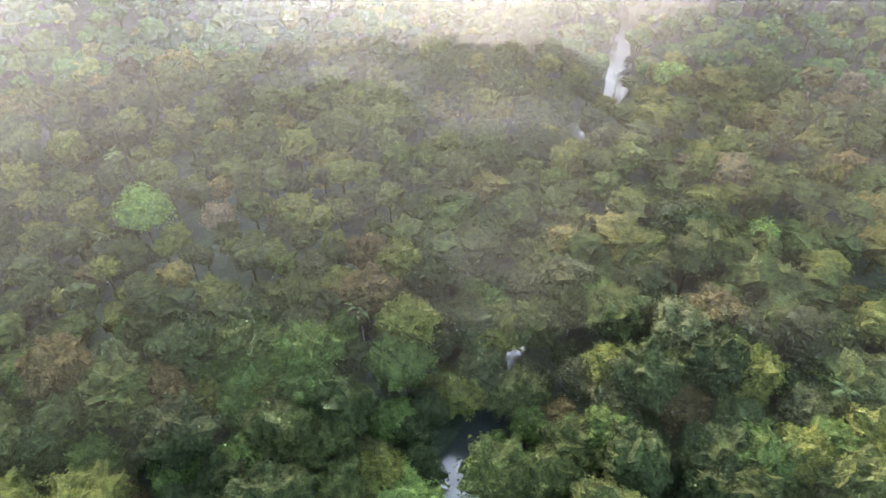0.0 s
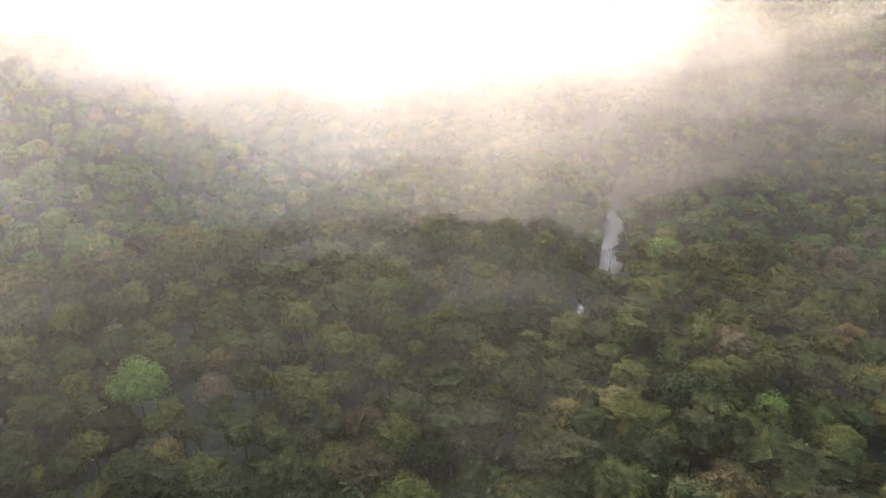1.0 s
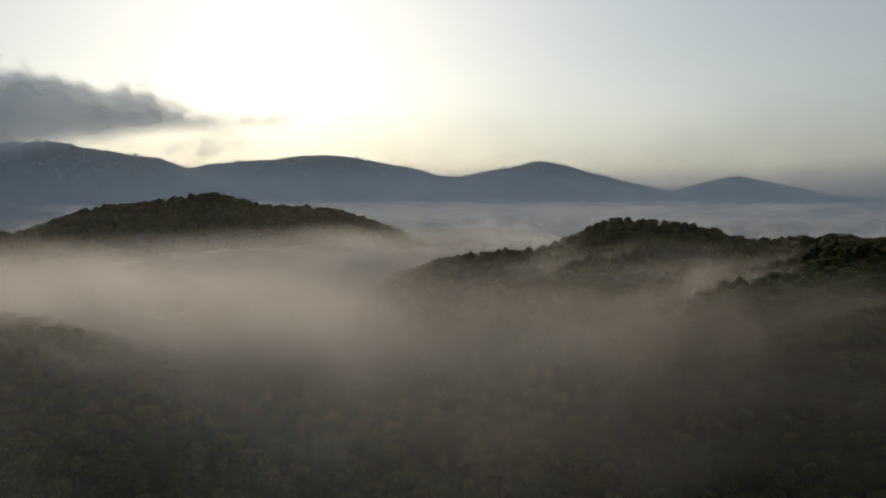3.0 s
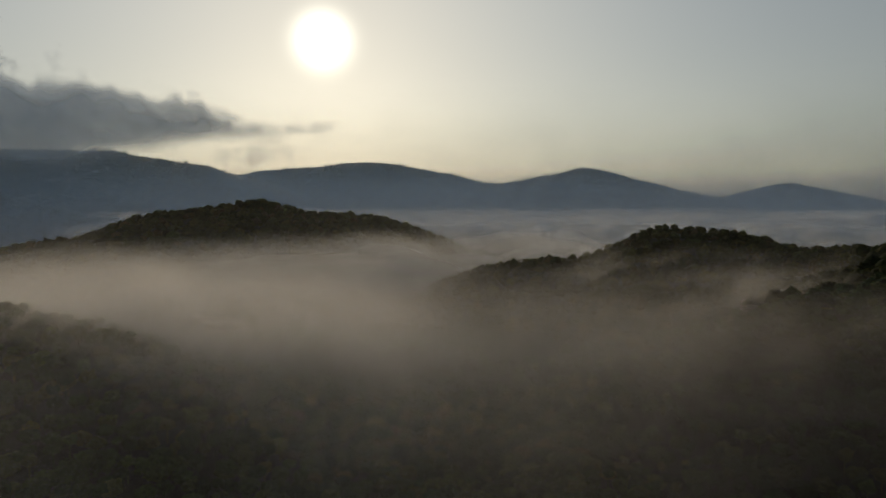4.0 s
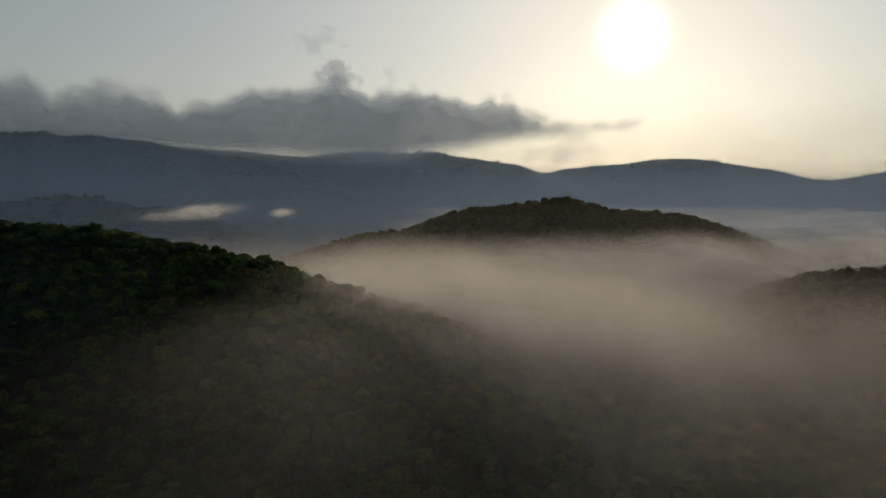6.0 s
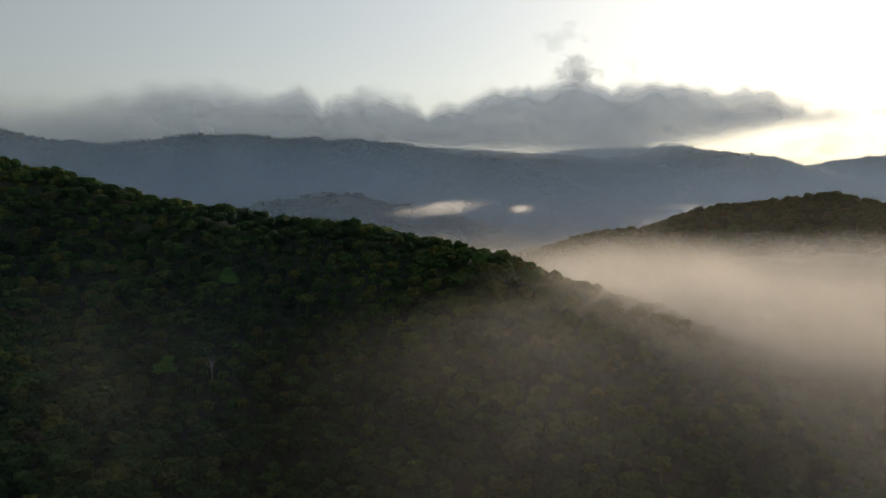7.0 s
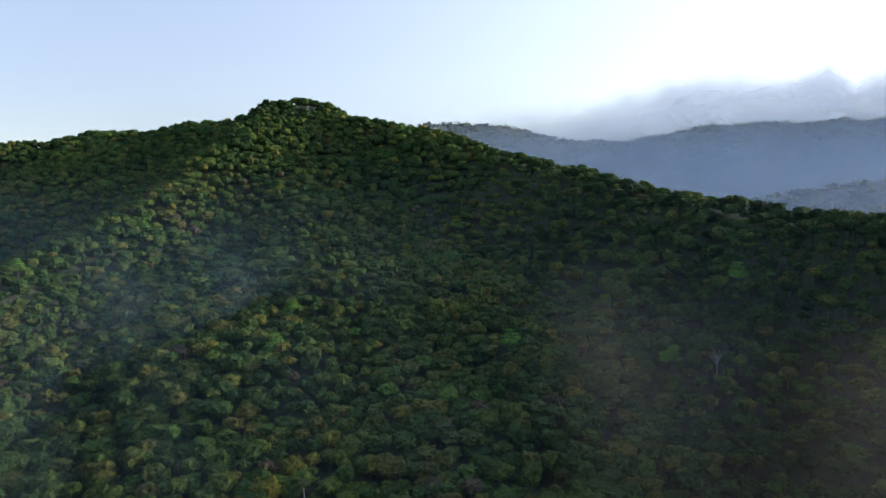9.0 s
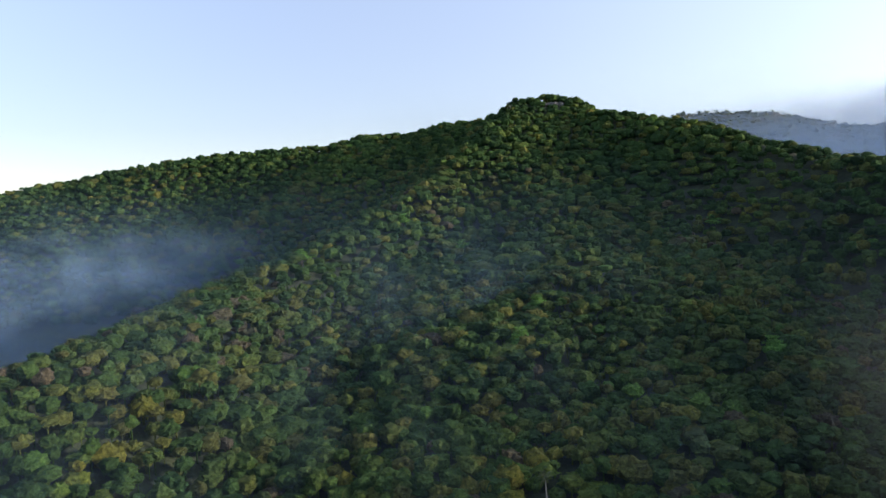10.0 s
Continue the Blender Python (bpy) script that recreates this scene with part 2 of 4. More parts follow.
def ridge_height(x, y, crest, slope, rounding):
    best = np.full(x.shape, -1e9)
    for (ax, ay, az), (bx, by, bz) in zip(crest, crest[1:]):
        dx, dy = bx - ax, by - ay
        s = np.clip(((x - ax) * dx + (y - ay) * dy) / (dx * dx + dy * dy), 0, 1)
        d = np.hypot(x - ax - s * dx, y - ay - s * dy)
        best = np.maximum(best, az + s * (bz - az) - slope * (np.sqrt(d * d + rounding * rounding) - rounding))
    return best


STREAM = [(-4, 40), (-1, 68), (8, 90), (14, 114), (17, 148), (26, 174), (38, 196), (45, 208), (49, 219), (51, 234), (54, 249), (58, 266), (58, 290), (46, 330)]
STREAM_WIDTH = [2.5, 3.5, 0.8, 1.0, 0.9, 0.6, 1.2, 1.2, 2.9, 3.8, 2.0, 1.0, 0.9, 0.8]   # half widths


def stream_distance(x, y):
    """Metres to the water's edge of the stream, negative in the water."""
    best = np.full(np.shape(x), 1e9)
    for (a, wa), (b, wb) in zip(zip(STREAM, STREAM_WIDTH), zip(STREAM[1:], STREAM_WIDTH[1:])):
        dx, dy = b[0] - a[0], b[1] - a[1]
        s = np.clip(((x - a[0]) * dx + (y - a[1]) * dy) / (dx * dx + dy * dy), 0, 1)
        best = np.minimum(best, np.hypot(x - a[0] - s * dx, y - a[1] - s * dy) - wa - s * (wb - wa))
    return best


def ground_height(x, y):
    """Metres above the valley floor."""
    x, y = np.asarray(x, float), np.asarray(y, float)
    z = 2.5 * value_noise(x, y, 120, 3) + 1.2 * value_noise(x, y, 45, 4) + 2.0
    for crest, slope, rounding in RIDGES:
        k = 6.0
        h = ridge_height(x, y, crest, slope, rounding)
        top, low = np.maximum(z, h), np.minimum(z, h)
        z = top + k * np.exp(-(top - low) / k) * 0.5
    near = stream_distance(x, y)
    bank = np.clip((near - 4) / 16, 0, 1)
    z = np.where(near < 20, np.minimum(z, -2.2 + bank * bank * (z + 2.2)), z)
    high = np.clip(z / 80, 0, 1)
    return z + high * (5.0 * value_noise(x, y, 95, 7) + 2.5 * value_noise(x, y, 38, 8)) + np.clip(z / 200, 0, 1) * 9 * value_noise(x, y, 260, 9)


def quad_mesh(name, verts, faces, mat, tint=None, smooth_shade=False, layer="fade"):
    """A mesh from arrays of places and of four-cornered faces."""
    me = bpy.data.meshes.new(name)
    me.vertices.add(len(verts))
    me.vertices.foreach_set("co", np.ascontiguousarray(verts, np.float32).ravel())
    me.loops.add(4 * len(faces))
    me.loops.foreach_set("vertex_index", np.ascontiguousarray(faces, np.int32).ravel())
    me.polygons.add(len(faces))
    me.polygons.foreach_set("loop_start", np.arange(0, 4 * len(faces), 4, dtype=np.int32))
    me.polygons.foreach_set("use_smooth", np.full(len(faces), smooth_shade))
    me.update(calc_edges=True)
    if tint is not None:
        at = me.attributes.new(layer, "FLOAT", "POINT")
        at.data.foreach_set("value", np.ascontiguousarray(tint, np.float32))
    me.materials.append(mat)
    return me


def grid_faces(nu, nv):
    i, j = np.meshgrid(np.arange(nu - 1), np.arange(nv - 1), indexing="ij")
    a = (i * nv + j).ravel()
    return np.stack([a, a + nv, a + nv + 1, a + 1], -1)


def build_ground():
    n, k, half = 330, 3.2, 4900.0
    u = np.sinh(k * np.linspace(-1, 1, n)) / math.sinh(k) * half
    x, y = np.meshgrid(u, u, indexing="ij")
    z = ground_height(x, y)
    me = quad_mesh("ground", np.stack([x, y, z], -1).reshape(-1, 3), grid_faces(n, n), UNDERGROWTH, None, True)
    tagged(new("ground", me), "dark forested valley floor rising into hills and ridges", "ground", kind="structure")


build_ground()


# ---------------------------------------------------------------- trees
def ball_arrays(cuts):
    """A ball of quads: a cube of cuts x cuts faces a side, blown up."""
    verts, faces = [], []
    n = cuts + 1
    for axis in range(3):
        for side in (-1, 1):
            a, b = np.meshgrid(np.linspace(-1, 1, n), np.linspace(-1, 1, n), indexing="ij")
            p = np.zeros((n * n, 3))
            p[:, axis], p[:, (axis + 1) % 3], p[:, (axis + 2) % 3] = side, a.ravel(), b.ravel()
            f = grid_faces(n, n) + len(verts) * n * n
            faces.append(f if side > 0 else f[:, ::-1])
            verts.append(p)
    v = np.concatenate(verts)
    return v / np.linalg.norm(v, axis=1)[:, None], np.concatenate(faces)


def leaf_crown(seed, lobes, leaves, size, flat=0.85, cores=3, cuts=2):
    """A crown of radius about 1 round the origin: overlapping lobes, the main ones with a dark core, under tilted sprays of leaves."""
    rng = np.random.default_rng(seed)
    k = np.arange(lobes)
    a, up = k * 2.4 + rng.uniform(-0.4, 0.4, lobes), rng.uniform(-0.35, 0.9, lobes)
    ring = np.sqrt(np.maximum(0.05, 1 - up ** 2))
    centre = np.stack([np.cos(a) * ring, np.sin(a) * ring, up * flat], -1) * rng.uniform(0.42, 0.66, (lobes, 1))
    radius = rng.uniform(0.36, 0.52, lobes)
    centre[0], radius[0] = (0, 0, 0.0), 0.68
    verts, faces, count = [], [], 0
    ball, skin = ball_arrays(cuts)
    for c, r in list(zip(centre, radius))[:cores]:
        wob = 1 + 0.16 * np.sin(ball[:, :1] * 5 + seed) * np.cos(ball[:, 1:2] * 4 + ball[:, 2:] * 3)
        verts.append(ball * (r * 0.76 * wob) * (1, 1, flat) + c)
        faces.append(skin + count)
        count += len(ball)
    pick = rng.choice(lobes, leaves, p=radius ** 2 / (radius ** 2).sum())
    out = rng.normal(size=(leaves, 3))
    out[:, 2] = out[:, 2] * 0.8 + 0.25
    out /= np.linalg.norm(out, axis=1)[:, None]
    at = centre[pick] + out * (radius[pick, None] * rng.uniform(0.92, 1.06, (leaves, 1))) * (1, 1, flat)
    normal = out + rng.normal(size=(leaves, 3)) * 0.3 + (0, 0, 0.35)
    normal /= np.linalg.norm(normal, axis=1)[:, None]
    side = np.cross(normal, rng.normal(size=(leaves, 3)))
    side /= np.linalg.norm(side, axis=1)[:, None]
    across = np.cross(normal, side)
    s = size * rng.uniform(0.6, 1.3, (leaves, 1))
    bend = normal * s * 0.3
    v = np.stack([at - side * s - bend, at - across * s * 0.7, at + side * s - bend, at + across * s * 0.7], 1).reshape(-1, 3)
    faces.append(np.arange(4 * leaves).reshape(-1, 4) + count)
    verts.append(v)
    return np.concatenate(verts), np.concatenate(faces)


def dome_crown(seed, lobes, cuts, leaves, size, flat=0.85, drop=-0.62):
    """A closed, lumpy crown of radius about 1, its lobes bulging, with ragged sprays of leaves standing out of it."""
    rng = np.random.default_rng(seed)
    ball, skin = ball_arrays(cuts)
    key = np.round(ball * 1000).astype(int)
    _, first, back = np.unique(key, axis=0, return_index=True, return_inverse=True)
    ball, skin = ball[first], back.ravel()[skin]
    k = np.arange(lobes)
    a, up = k * 2.4 + rng.uniform(-0.5, 0.5, lobes), np.linspace(0.95, -0.25, lobes) + rng.uniform(-0.15, 0.15, lobes)
    up = np.clip(up, -0.4, 1)
    ring = np.sqrt(np.maximum(0.0, 1 - up ** 2))
    bulge = np.stack([np.cos(a) * ring, np.sin(a) * ring, up], -1)
    height, spread = rng.uniform(0.16, 0.44, lobes), 0.9 / lobes

    def reach(way):
        near = np.clip(way @ bulge.T, -1, 1)
        return 0.72 + (height * np.exp(-((1 - near) / spread))).max(1)

    v = ball * (0.93 * reach(ball) * rng.uniform(0.84, 1.12, len(ball)))[:, None] * (1, 1, flat)
    skin = skin[ball[skin][:, :, 2].mean(1) > drop]
    out = rng.normal(size=(leaves, 3))
    out[:, 2] = out[:, 2] * 0.8 + 0.3
    out /= np.linalg.norm(out, axis=1)[:, None]
    at = out * (reach(out) * rng.uniform(0.94, 1.08, leaves))[:, None] * (1, 1, flat)
    normal = out * 0.45 + rng.normal(size=(leaves, 3)) * 0.3 + (0, 0, 0.75)
    normal /= np.linalg.norm(normal, axis=1)[:, None]
    side = np.cross(normal, rng.normal(size=(leaves, 3)))
    side /= np.linalg.norm(side, axis=1)[:, None]
    across = np.cross(normal, side)
    s = size * rng.uniform(0.6, 1.3, (leaves, 1))
    bend = normal * s * 0.3
    w = np.stack([at - side * s - bend, at - across * s * 0.7, at + side * s - bend, at + across * s * 0.7], 1).reshape(-1, 3)
    return np.concatenate([v, w]), np.concatenate([skin, np.arange(4 * leaves).reshape(-1, 4) + len(v)])


def trunk_arrays(sides, height, r0, r1, lean=0.06, limbs=0, seed=0):
    """A tapered trunk from z = 0 up, with limbs that fork from its upper half."""
    rng = np.random.default_rng(seed)
    verts, faces, count = [], [], 0

    def tube(points, radii):
        nonlocal count
        a = np.arange(sides) * 2 * math.pi / sides
        for p, r in zip(points, radii):
            verts.append(np.stack([p[0] + r * np.cos(a), p[1] + r * np.sin(a), np.full(sides, p[2])], -1))
        for k in range(len(points) - 1):
            i = np.arange(sides)
            j = (i + 1) % sides
            faces.append(np.stack([i, j, j + sides, i + sides], -1) + count + k * sides)
        count += sides * len(points)

    bend = rng.uniform(-lean, lean, 2) * height
    tube([(0, 0, 0), (bend[0] * 0.4, bend[1] * 0.4, height * 0.5), (bend[0], bend[1], height)], [r0, (r0 + r1) / 2, r1])
    for k in range(limbs):
        a, h = k * 2.4 + rng.uniform(0, 1), height * rng.uniform(0.5, 0.8)
        reach = height * rng.uniform(0.18, 0.3)
        tube([(bend[0] * h / height, bend[1] * h / height, h), (math.cos(a) * reach * 0.6, math.sin(a) * reach * 0.6, h + reach * 0.5),
              (math.cos(a) * reach, math.sin(a) * reach, h + reach * 1.1)], [r1 * 0.8, r1 * 0.5, r1 * 0.2])
    return np.concatenate(verts), np.concatenate(faces)


def in_view(x, y):
    """The stretch of country from the eastern hills round to the western valley."""
    a = np.degrees(np.arctan2(-x, y))
    return (a > np.where(np.hypot(x, y) < 170, -64, -40)) & (a < 148)


def scatter(spacing, inner, outer, seed):
    rng = np.random.default_rng(seed)
    n = int(2 * outer / spacing) + 2
    i, j = np.meshgrid(np.arange(n), np.arange(n), indexing="ij")
    x = (i.ravel() - n / 2 + rng.uniform(-0.46, 0.46, n * n)) * spacing
    y = (j.ravel() - n / 2 + (i.ravel() % 2) * 0.5 + rng.uniform(-0.46, 0.46, n * n)) * spacing
    d = np.hypot(x, y)
    keep = (d > inner) & (d <= outer) & in_view(x, y)
    return x[keep], y[keep], rng


def forest(name, label, x, y, rng, kinds, radius, height, stem, mat=LEAVES, rounded=False):
    """Many trees joined in one mesh."""
    z = ground_height(x, y)
    n = len(x)
    pick = rng.integers(0, len(kinds), n)
    r = rng.uniform(*radius, n) * (1 + 0.3 * value_noise(x, y, 60, 11)) * np.exp(rng.normal(0, 0.16, n))
    tall, wide = rng.uniform(0.75, 1.25, n), rng.uniform(0.8, 1.25, n)
    h = rng.uniform(*height, n) * (1 + 0.2 * value_noise(x, y, 50, 12))
    turn = rng.uniform(0, 2 * math.pi, n)
    patch = 0.18 * value_noise(x, y, 70, 13) + 0.12 * value_noise(x, y, 200, 14)
    tint = np.clip(rng.beta(1.7, 2.2, n) + patch, 0, 1)
    verts, faces, tints, count = [], [], [], 0
    for k, (cv, cf) in enumerate(kinds):
        m = np.flatnonzero(pick == k)
        if not len(m):
            continue
        c, s = np.cos(turn[m])[:, None], np.sin(turn[m])[:, None]
        v = np.stack([(cv[:, 0] * wide[m, None] * c - cv[:, 1] * s) * r[m, None] + x[m, None], (cv[:, 0] * wide[m, None] * s + cv[:, 1] * c) * r[m, None] + y[m, None],
                      cv[:, 2] * (tall * r)[m, None] + (z[m] + h[m] - r[m] * 0.75)[:, None]], -1)
        if stem:
            tv = np.array([(a * 0.05, b * 0.05, e) for e in (0.0, 1.0) for a, b in ((-1, -1), (1, -1), (1, 1), (-1, 1))])
            tf = np.array([(0, 1, 5, 4), (1, 2, 6, 5), (2, 3, 7, 6), (3, 0, 4, 7)])
            w = np.stack([tv[:, 0] * r[m, None] + x[m, None], tv[:, 1] * r[m, None] + y[m, None], tv[:, 2] * (h[m] - 0.6 * r[m])[:, None] + z[m, None] - 0.3], -1)
            v, f = np.concatenate([v, w], 1), np.concatenate([cf, tf + len(cv)])
        else:
            f = cf
        verts.append(v.reshape(-1, 3))
        faces.append((f[None] + (np.arange(len(m)) * v.shape[1])[:, None, None]).reshape(-1, 4) + count)
        tints.append(np.repeat(tint[m], v.shape[1]))
        count += len(m) * v.shape[1]
    me = quad_mesh(name, np.concatenate(verts), np.concatenate(faces), mat, np.concatenate(tints), rounded, "tint")
    return tagged(new(name, me), label, "forest", kind="stuff")


FINE = [dome_crown(100 + k, 24, 5, 150, 0.08) for k in range(8)]
MEDIUM = [dome_crown(200 + k, 18, 4, 26, 0.12) for k in range(10)]
COARSE = [dome_crown(300 + k, 12, 3, 12, 0.17) for k in range(8)]
RIDGE = [dome_crown(350 + k, 9, 2, 10, 0.2) for k in range(8)]
FAR = [dome_crown(400 + k, 5, 1, 6, 0.45) for k in range(4)]


def grove(x, y):
    """True where single trees of the valley stand."""
    a, d = np.degrees(np.arctan2(-x, y)), np.hypot(x, y)
    return (a > -50) & (a < 52) & (d < 118)


# where trees of their own, palms, the hut, the clearing and the rocks stand: x, y, free radius
TAKEN = [(-78, 125, 8.5), (-60, 125, 5), (-22, 97, 3), (68, 82, 3), (-93, 146, 3), (-85, 112, 3), (63, 207, 6), (69, 128, 5), (50, 129, 9),
         (47, 214, 3), (57, 199, 4), (-218, -48, 4), (-307, 119, 4), (-369, -84, 6), (-549, 9, 6), (-329, 106, 6), (-366, 152, 6), (-522, -226, 6),
         (-322, -83, 7), (-340, 30, 6), (-595, -49, 7), (-463, -93, 13), (-409, -253, 6), (-504, -170, 6), (-199, 151, 6), (-822, -150, 8), (-820, -165, 8)]


def facing_valley(x, y, rng, rest=0.10):
    """True on the slopes turned to the near valley; the far sides of the ridges are wooded more thinly."""
    r = np.arange(20.0, 3800.0, 12.0)
    bearing = np.linspace(-70, 150, 441)
    b, rr = np.meshgrid(np.radians(bearing), r, indexing="ij")
    rise = (ground_height(-rr * np.sin(b), rr * np.cos(b)) - 120) / rr
    skyline = np.maximum.accumulate(rise, axis=1)
    d = np.hypot(x, y)
    i = np.clip(np.round((np.degrees(np.arctan2(-x, y)) + 70) * 2).astype(int), 0, 440)
    j = np.clip(((d - 36) / 12).astype(int), 0, len(r) - 1)
    return ((ground_height(x, y) + 14 - 120) / d > skyline[i, j] - 0.03) | (rng.uniform(size=len(x)) < rest)


def open_ground(x, y):
    """True over water and in the grassy clearing, where no tree stands."""
    margin = np.where((y > 200) & (y < 275), 1.9, 0.5)
    taken = np.zeros(np.shape(x), bool)
    for px, py, r in TAKEN:
        taken |= np.hypot(x - px, y - py) < r
    return (stream_distance(x, y) < margin) | taken


x, y, rng = scatter(7.2, 45, 225, 1)
m = ~open_ground(x, y) & ~grove(x, y) & (np.degrees(np.arctan2(-x, y)) < 58)
forest("valley_forest", "dense mixed green broadleaf forest on the valley floor", x[m], y[m], rng, FINE, (4.2, 6.8), (8, 15), True)
x, y, rng = scatter(6.0, 190, 430, 2)
m = ((np.hypot(x, y) > 225) | (np.degrees(np.arctan2(-x, y)) >= 58)) & ~open_ground(x, y) & facing_valley(x, y, rng, 0.4)
forest("hillside_forest", "dense dark green broadleaf forest on the hillside", x[m], y[m], rng, MEDIUM, (3.3, 5.6), (6.0, 11.0), True, LIGHTENED_HILL_LEAVES)
x, y, rng = scatter(7.9, 430, 1010, 3)
m = (ground_height(x, y) > 26) & ~open_ground(x, y) & facing_valley(x, y, rng)
west = np.degrees(np.arctan2(-x, y)) > 56
forest("upper_hill_forest", "dark green forest climbing to the hill's summit", x[m & west], y[m & west], rng, COARSE, (4.9, 6.9), (6.5, 11.5), False, LIGHTENED_HILL_LEAVES)
forest("ridge_forest", "dark forest on the lower ridges above the mist", x[m & ~west], y[m & ~west], rng, RIDGE, (4.9, 6.9), (6.5, 11.5), False)
x, y, rng = scatter(18.0, 1010, 2000, 4)
m = (ground_height(x, y) > 45) & facing_valley(x, y, rng)
forest("mountain_forest", "distant dark forest on the mountain slopes", x[m], y[m], rng, FAR, (12, 15.5), (4, 6), False, rounded=True)
x, y, rng = scatter(32.0, 2000, 3700, 5)
m = (ground_height(x, y) > 60) & facing_valley(x, y, rng)
forest("far_woods", "distant hazy woods on the far ridges", x[m], y[m], rng, FAR, (15.0, 20.0), (3, 6), False, rounded=True)

# single trees of the valley, by the colour of their crowns
CROWN_COLOURS = {
    "dark green": (0.029, 0.040, 0.016), "mid green": (0.045, 0.057, 0.020), "fresh green": (0.052, 0.079, 0.023),
    "yellowish green": (0.072, 0.081, 0.022), "olive brown": (0.072, 0.060, 0.028), "grey green": (0.056, 0.063, 0.031),
}


def thing(name, label, category, group=""):
    return tagged(new(name), label, category, group)


def part(name, mesh, parent, label=""):
    ob = new(name, mesh)
    ob.parent = parent
    return tagged(ob, label) if label else ob


def build_grove():
    originals = {}
    k = 0
    for colour, rgb in CROWN_COLOURS.items():
        mat = foliage("leaves_" + colour.replace(" ", "_"), [(0.0, tuple(0.8 * v for v in rgb)), (1.0, tuple(1.25 * v for v in rgb))], True)
        for shape in range(2):
            r, h = 6.0, 13.5
            cv, cf = dome_crown(500 + k, 30, 8, 900, 0.045, 0.85, -0.6)
            tv, tf = trunk_arrays(6, h - 2.5, 0.30, 0.14, 0.04, 5, k)
            tree = thing("tree", f"broadleaf forest tree with a dense {colour} crown", "tree", "single trees of the valley")
            part("trunk", quad_mesh("trunk", tv, tf, BARK), tree)
            part("crown", quad_mesh("crown", cv * (r, r, r) + (0, 0, h - 0.75 * r), cf, mat), tree)
            originals[colour, shape] = tree
            k += 1
    x, y, rng = scatter(7.0, 45, 120, 6)
    m = grove(x, y) & ~open_ground(x, y)
    x, y = x[m], y[m]
    z = ground_height(x, y)
    names = list(CROWN_COLOURS)
    odds = (0.24, 0.30, 0.14, 0.14, 0.08, 0.10)
    used = set()
    for px, py, pz in zip(x, y, z):
        which = names[rng.choice(len(names), p=odds)], int(rng.integers(2))
        m = pose(px, py, pz - 0.2, rng.uniform(-4, 4), rng.uniform(-4, 4), rng.uniform(0, 360))
        size = rng.uniform(0.68, 1.3)
        if which in used:
            tree = copy_thing(originals[which], m)
        else:
            tree = originals[which]
            used.add(which)
            tree.matrix_basis = m
        tree.scale = (size, size, size * rng.uniform(0.85, 1.15))
    for which, tree in originals.items():
        if which not in used:
            for o in (*tree.children, tree):
                bpy.data.objects.remove(o)


build_grove()


# ---------------------------------------------------------------- trees that stand out
def ground_at(x, y):
    return float(ground_height(np.array([x]), np.array([y]))[0])


def leaf_material(name, rgb):
    return foliage(name, [(0.0, tuple(0.85 * v for v in rgb)), (1.0, tuple(1.2 * v for v in rgb))], True)


FRESH = leaf_material("fresh_leaves", (0.125, 0.190, 0.060))
BRIGHT = leaf_material("bright_leaves", (0.13, 0.27, 0.06))
DULL = leaf_material("dull_leaves", (0.150, 0.120, 0.085))
DEEP = leaf_material("deep_leaves", (0.036, 0.055, 0.026))
PALM_LEAF = leaf_material("palm_leaves", (0.100, 0.130, 0.060))
PALE_BARK = rough_surface("pale_bark", [(0.3, (0.22, 0.20, 0.17)), (0.7, (0.38, 0.36, 0.32))], 1.5)


def round_tree(x, y, radius, height, mat, label, seed, leaves=900, tiers=0.9):
    tree = thing("tree", label, "tree")
    tree.location = (x, y, ground_at(x, y) - 0.2)
    tv, tf = trunk_arrays(7, height - radius * 0.6, 0.05 * radius + 0.1, 0.03 * radius + 0.06, 0.03, 6, seed)
    part("trunk", quad_mesh("trunk", tv, tf, BARK), tree)
    cv, cf = leaf_crown(seed, 14, leaves, 0.075, tiers, 6)
    part("crown", quad_mesh("crown", cv * radius + (0, 0, height - 0.75 * radius * tiers), cf, mat), tree)
    return tree


def tiered_tree(x, y, radius, height, mat, label, seed):
    """A tree whose boughs lie in flat, spreading layers."""
    rng = np.random.default_rng(seed)
    tree = thing("tree", label, "tree")
    tree.location = (x, y, ground_at(x, y) - 0.2)
    tv, tf = trunk_arrays(6, height * 0.95, 0.3, 0.1, 0.04, 4, seed)
    part("trunk", quad_mesh("trunk", tv, tf, BARK), tree)
    for k in range(5):
        cv, cf = leaf_crown(seed + 7 * k, 9, 170, 0.12, 0.28, 4)
        r = radius * (1.0 - 0.13 * k)
        off = np.array((rng.uniform(-0.25, 0.25) * radius, rng.uniform(-0.25, 0.25) * radius, height - radius * 0.15 - (4 - k) * radius * 0.24))
        part("bough", quad_mesh("bough", cv * r + off, cf, mat), tree)
    return tree


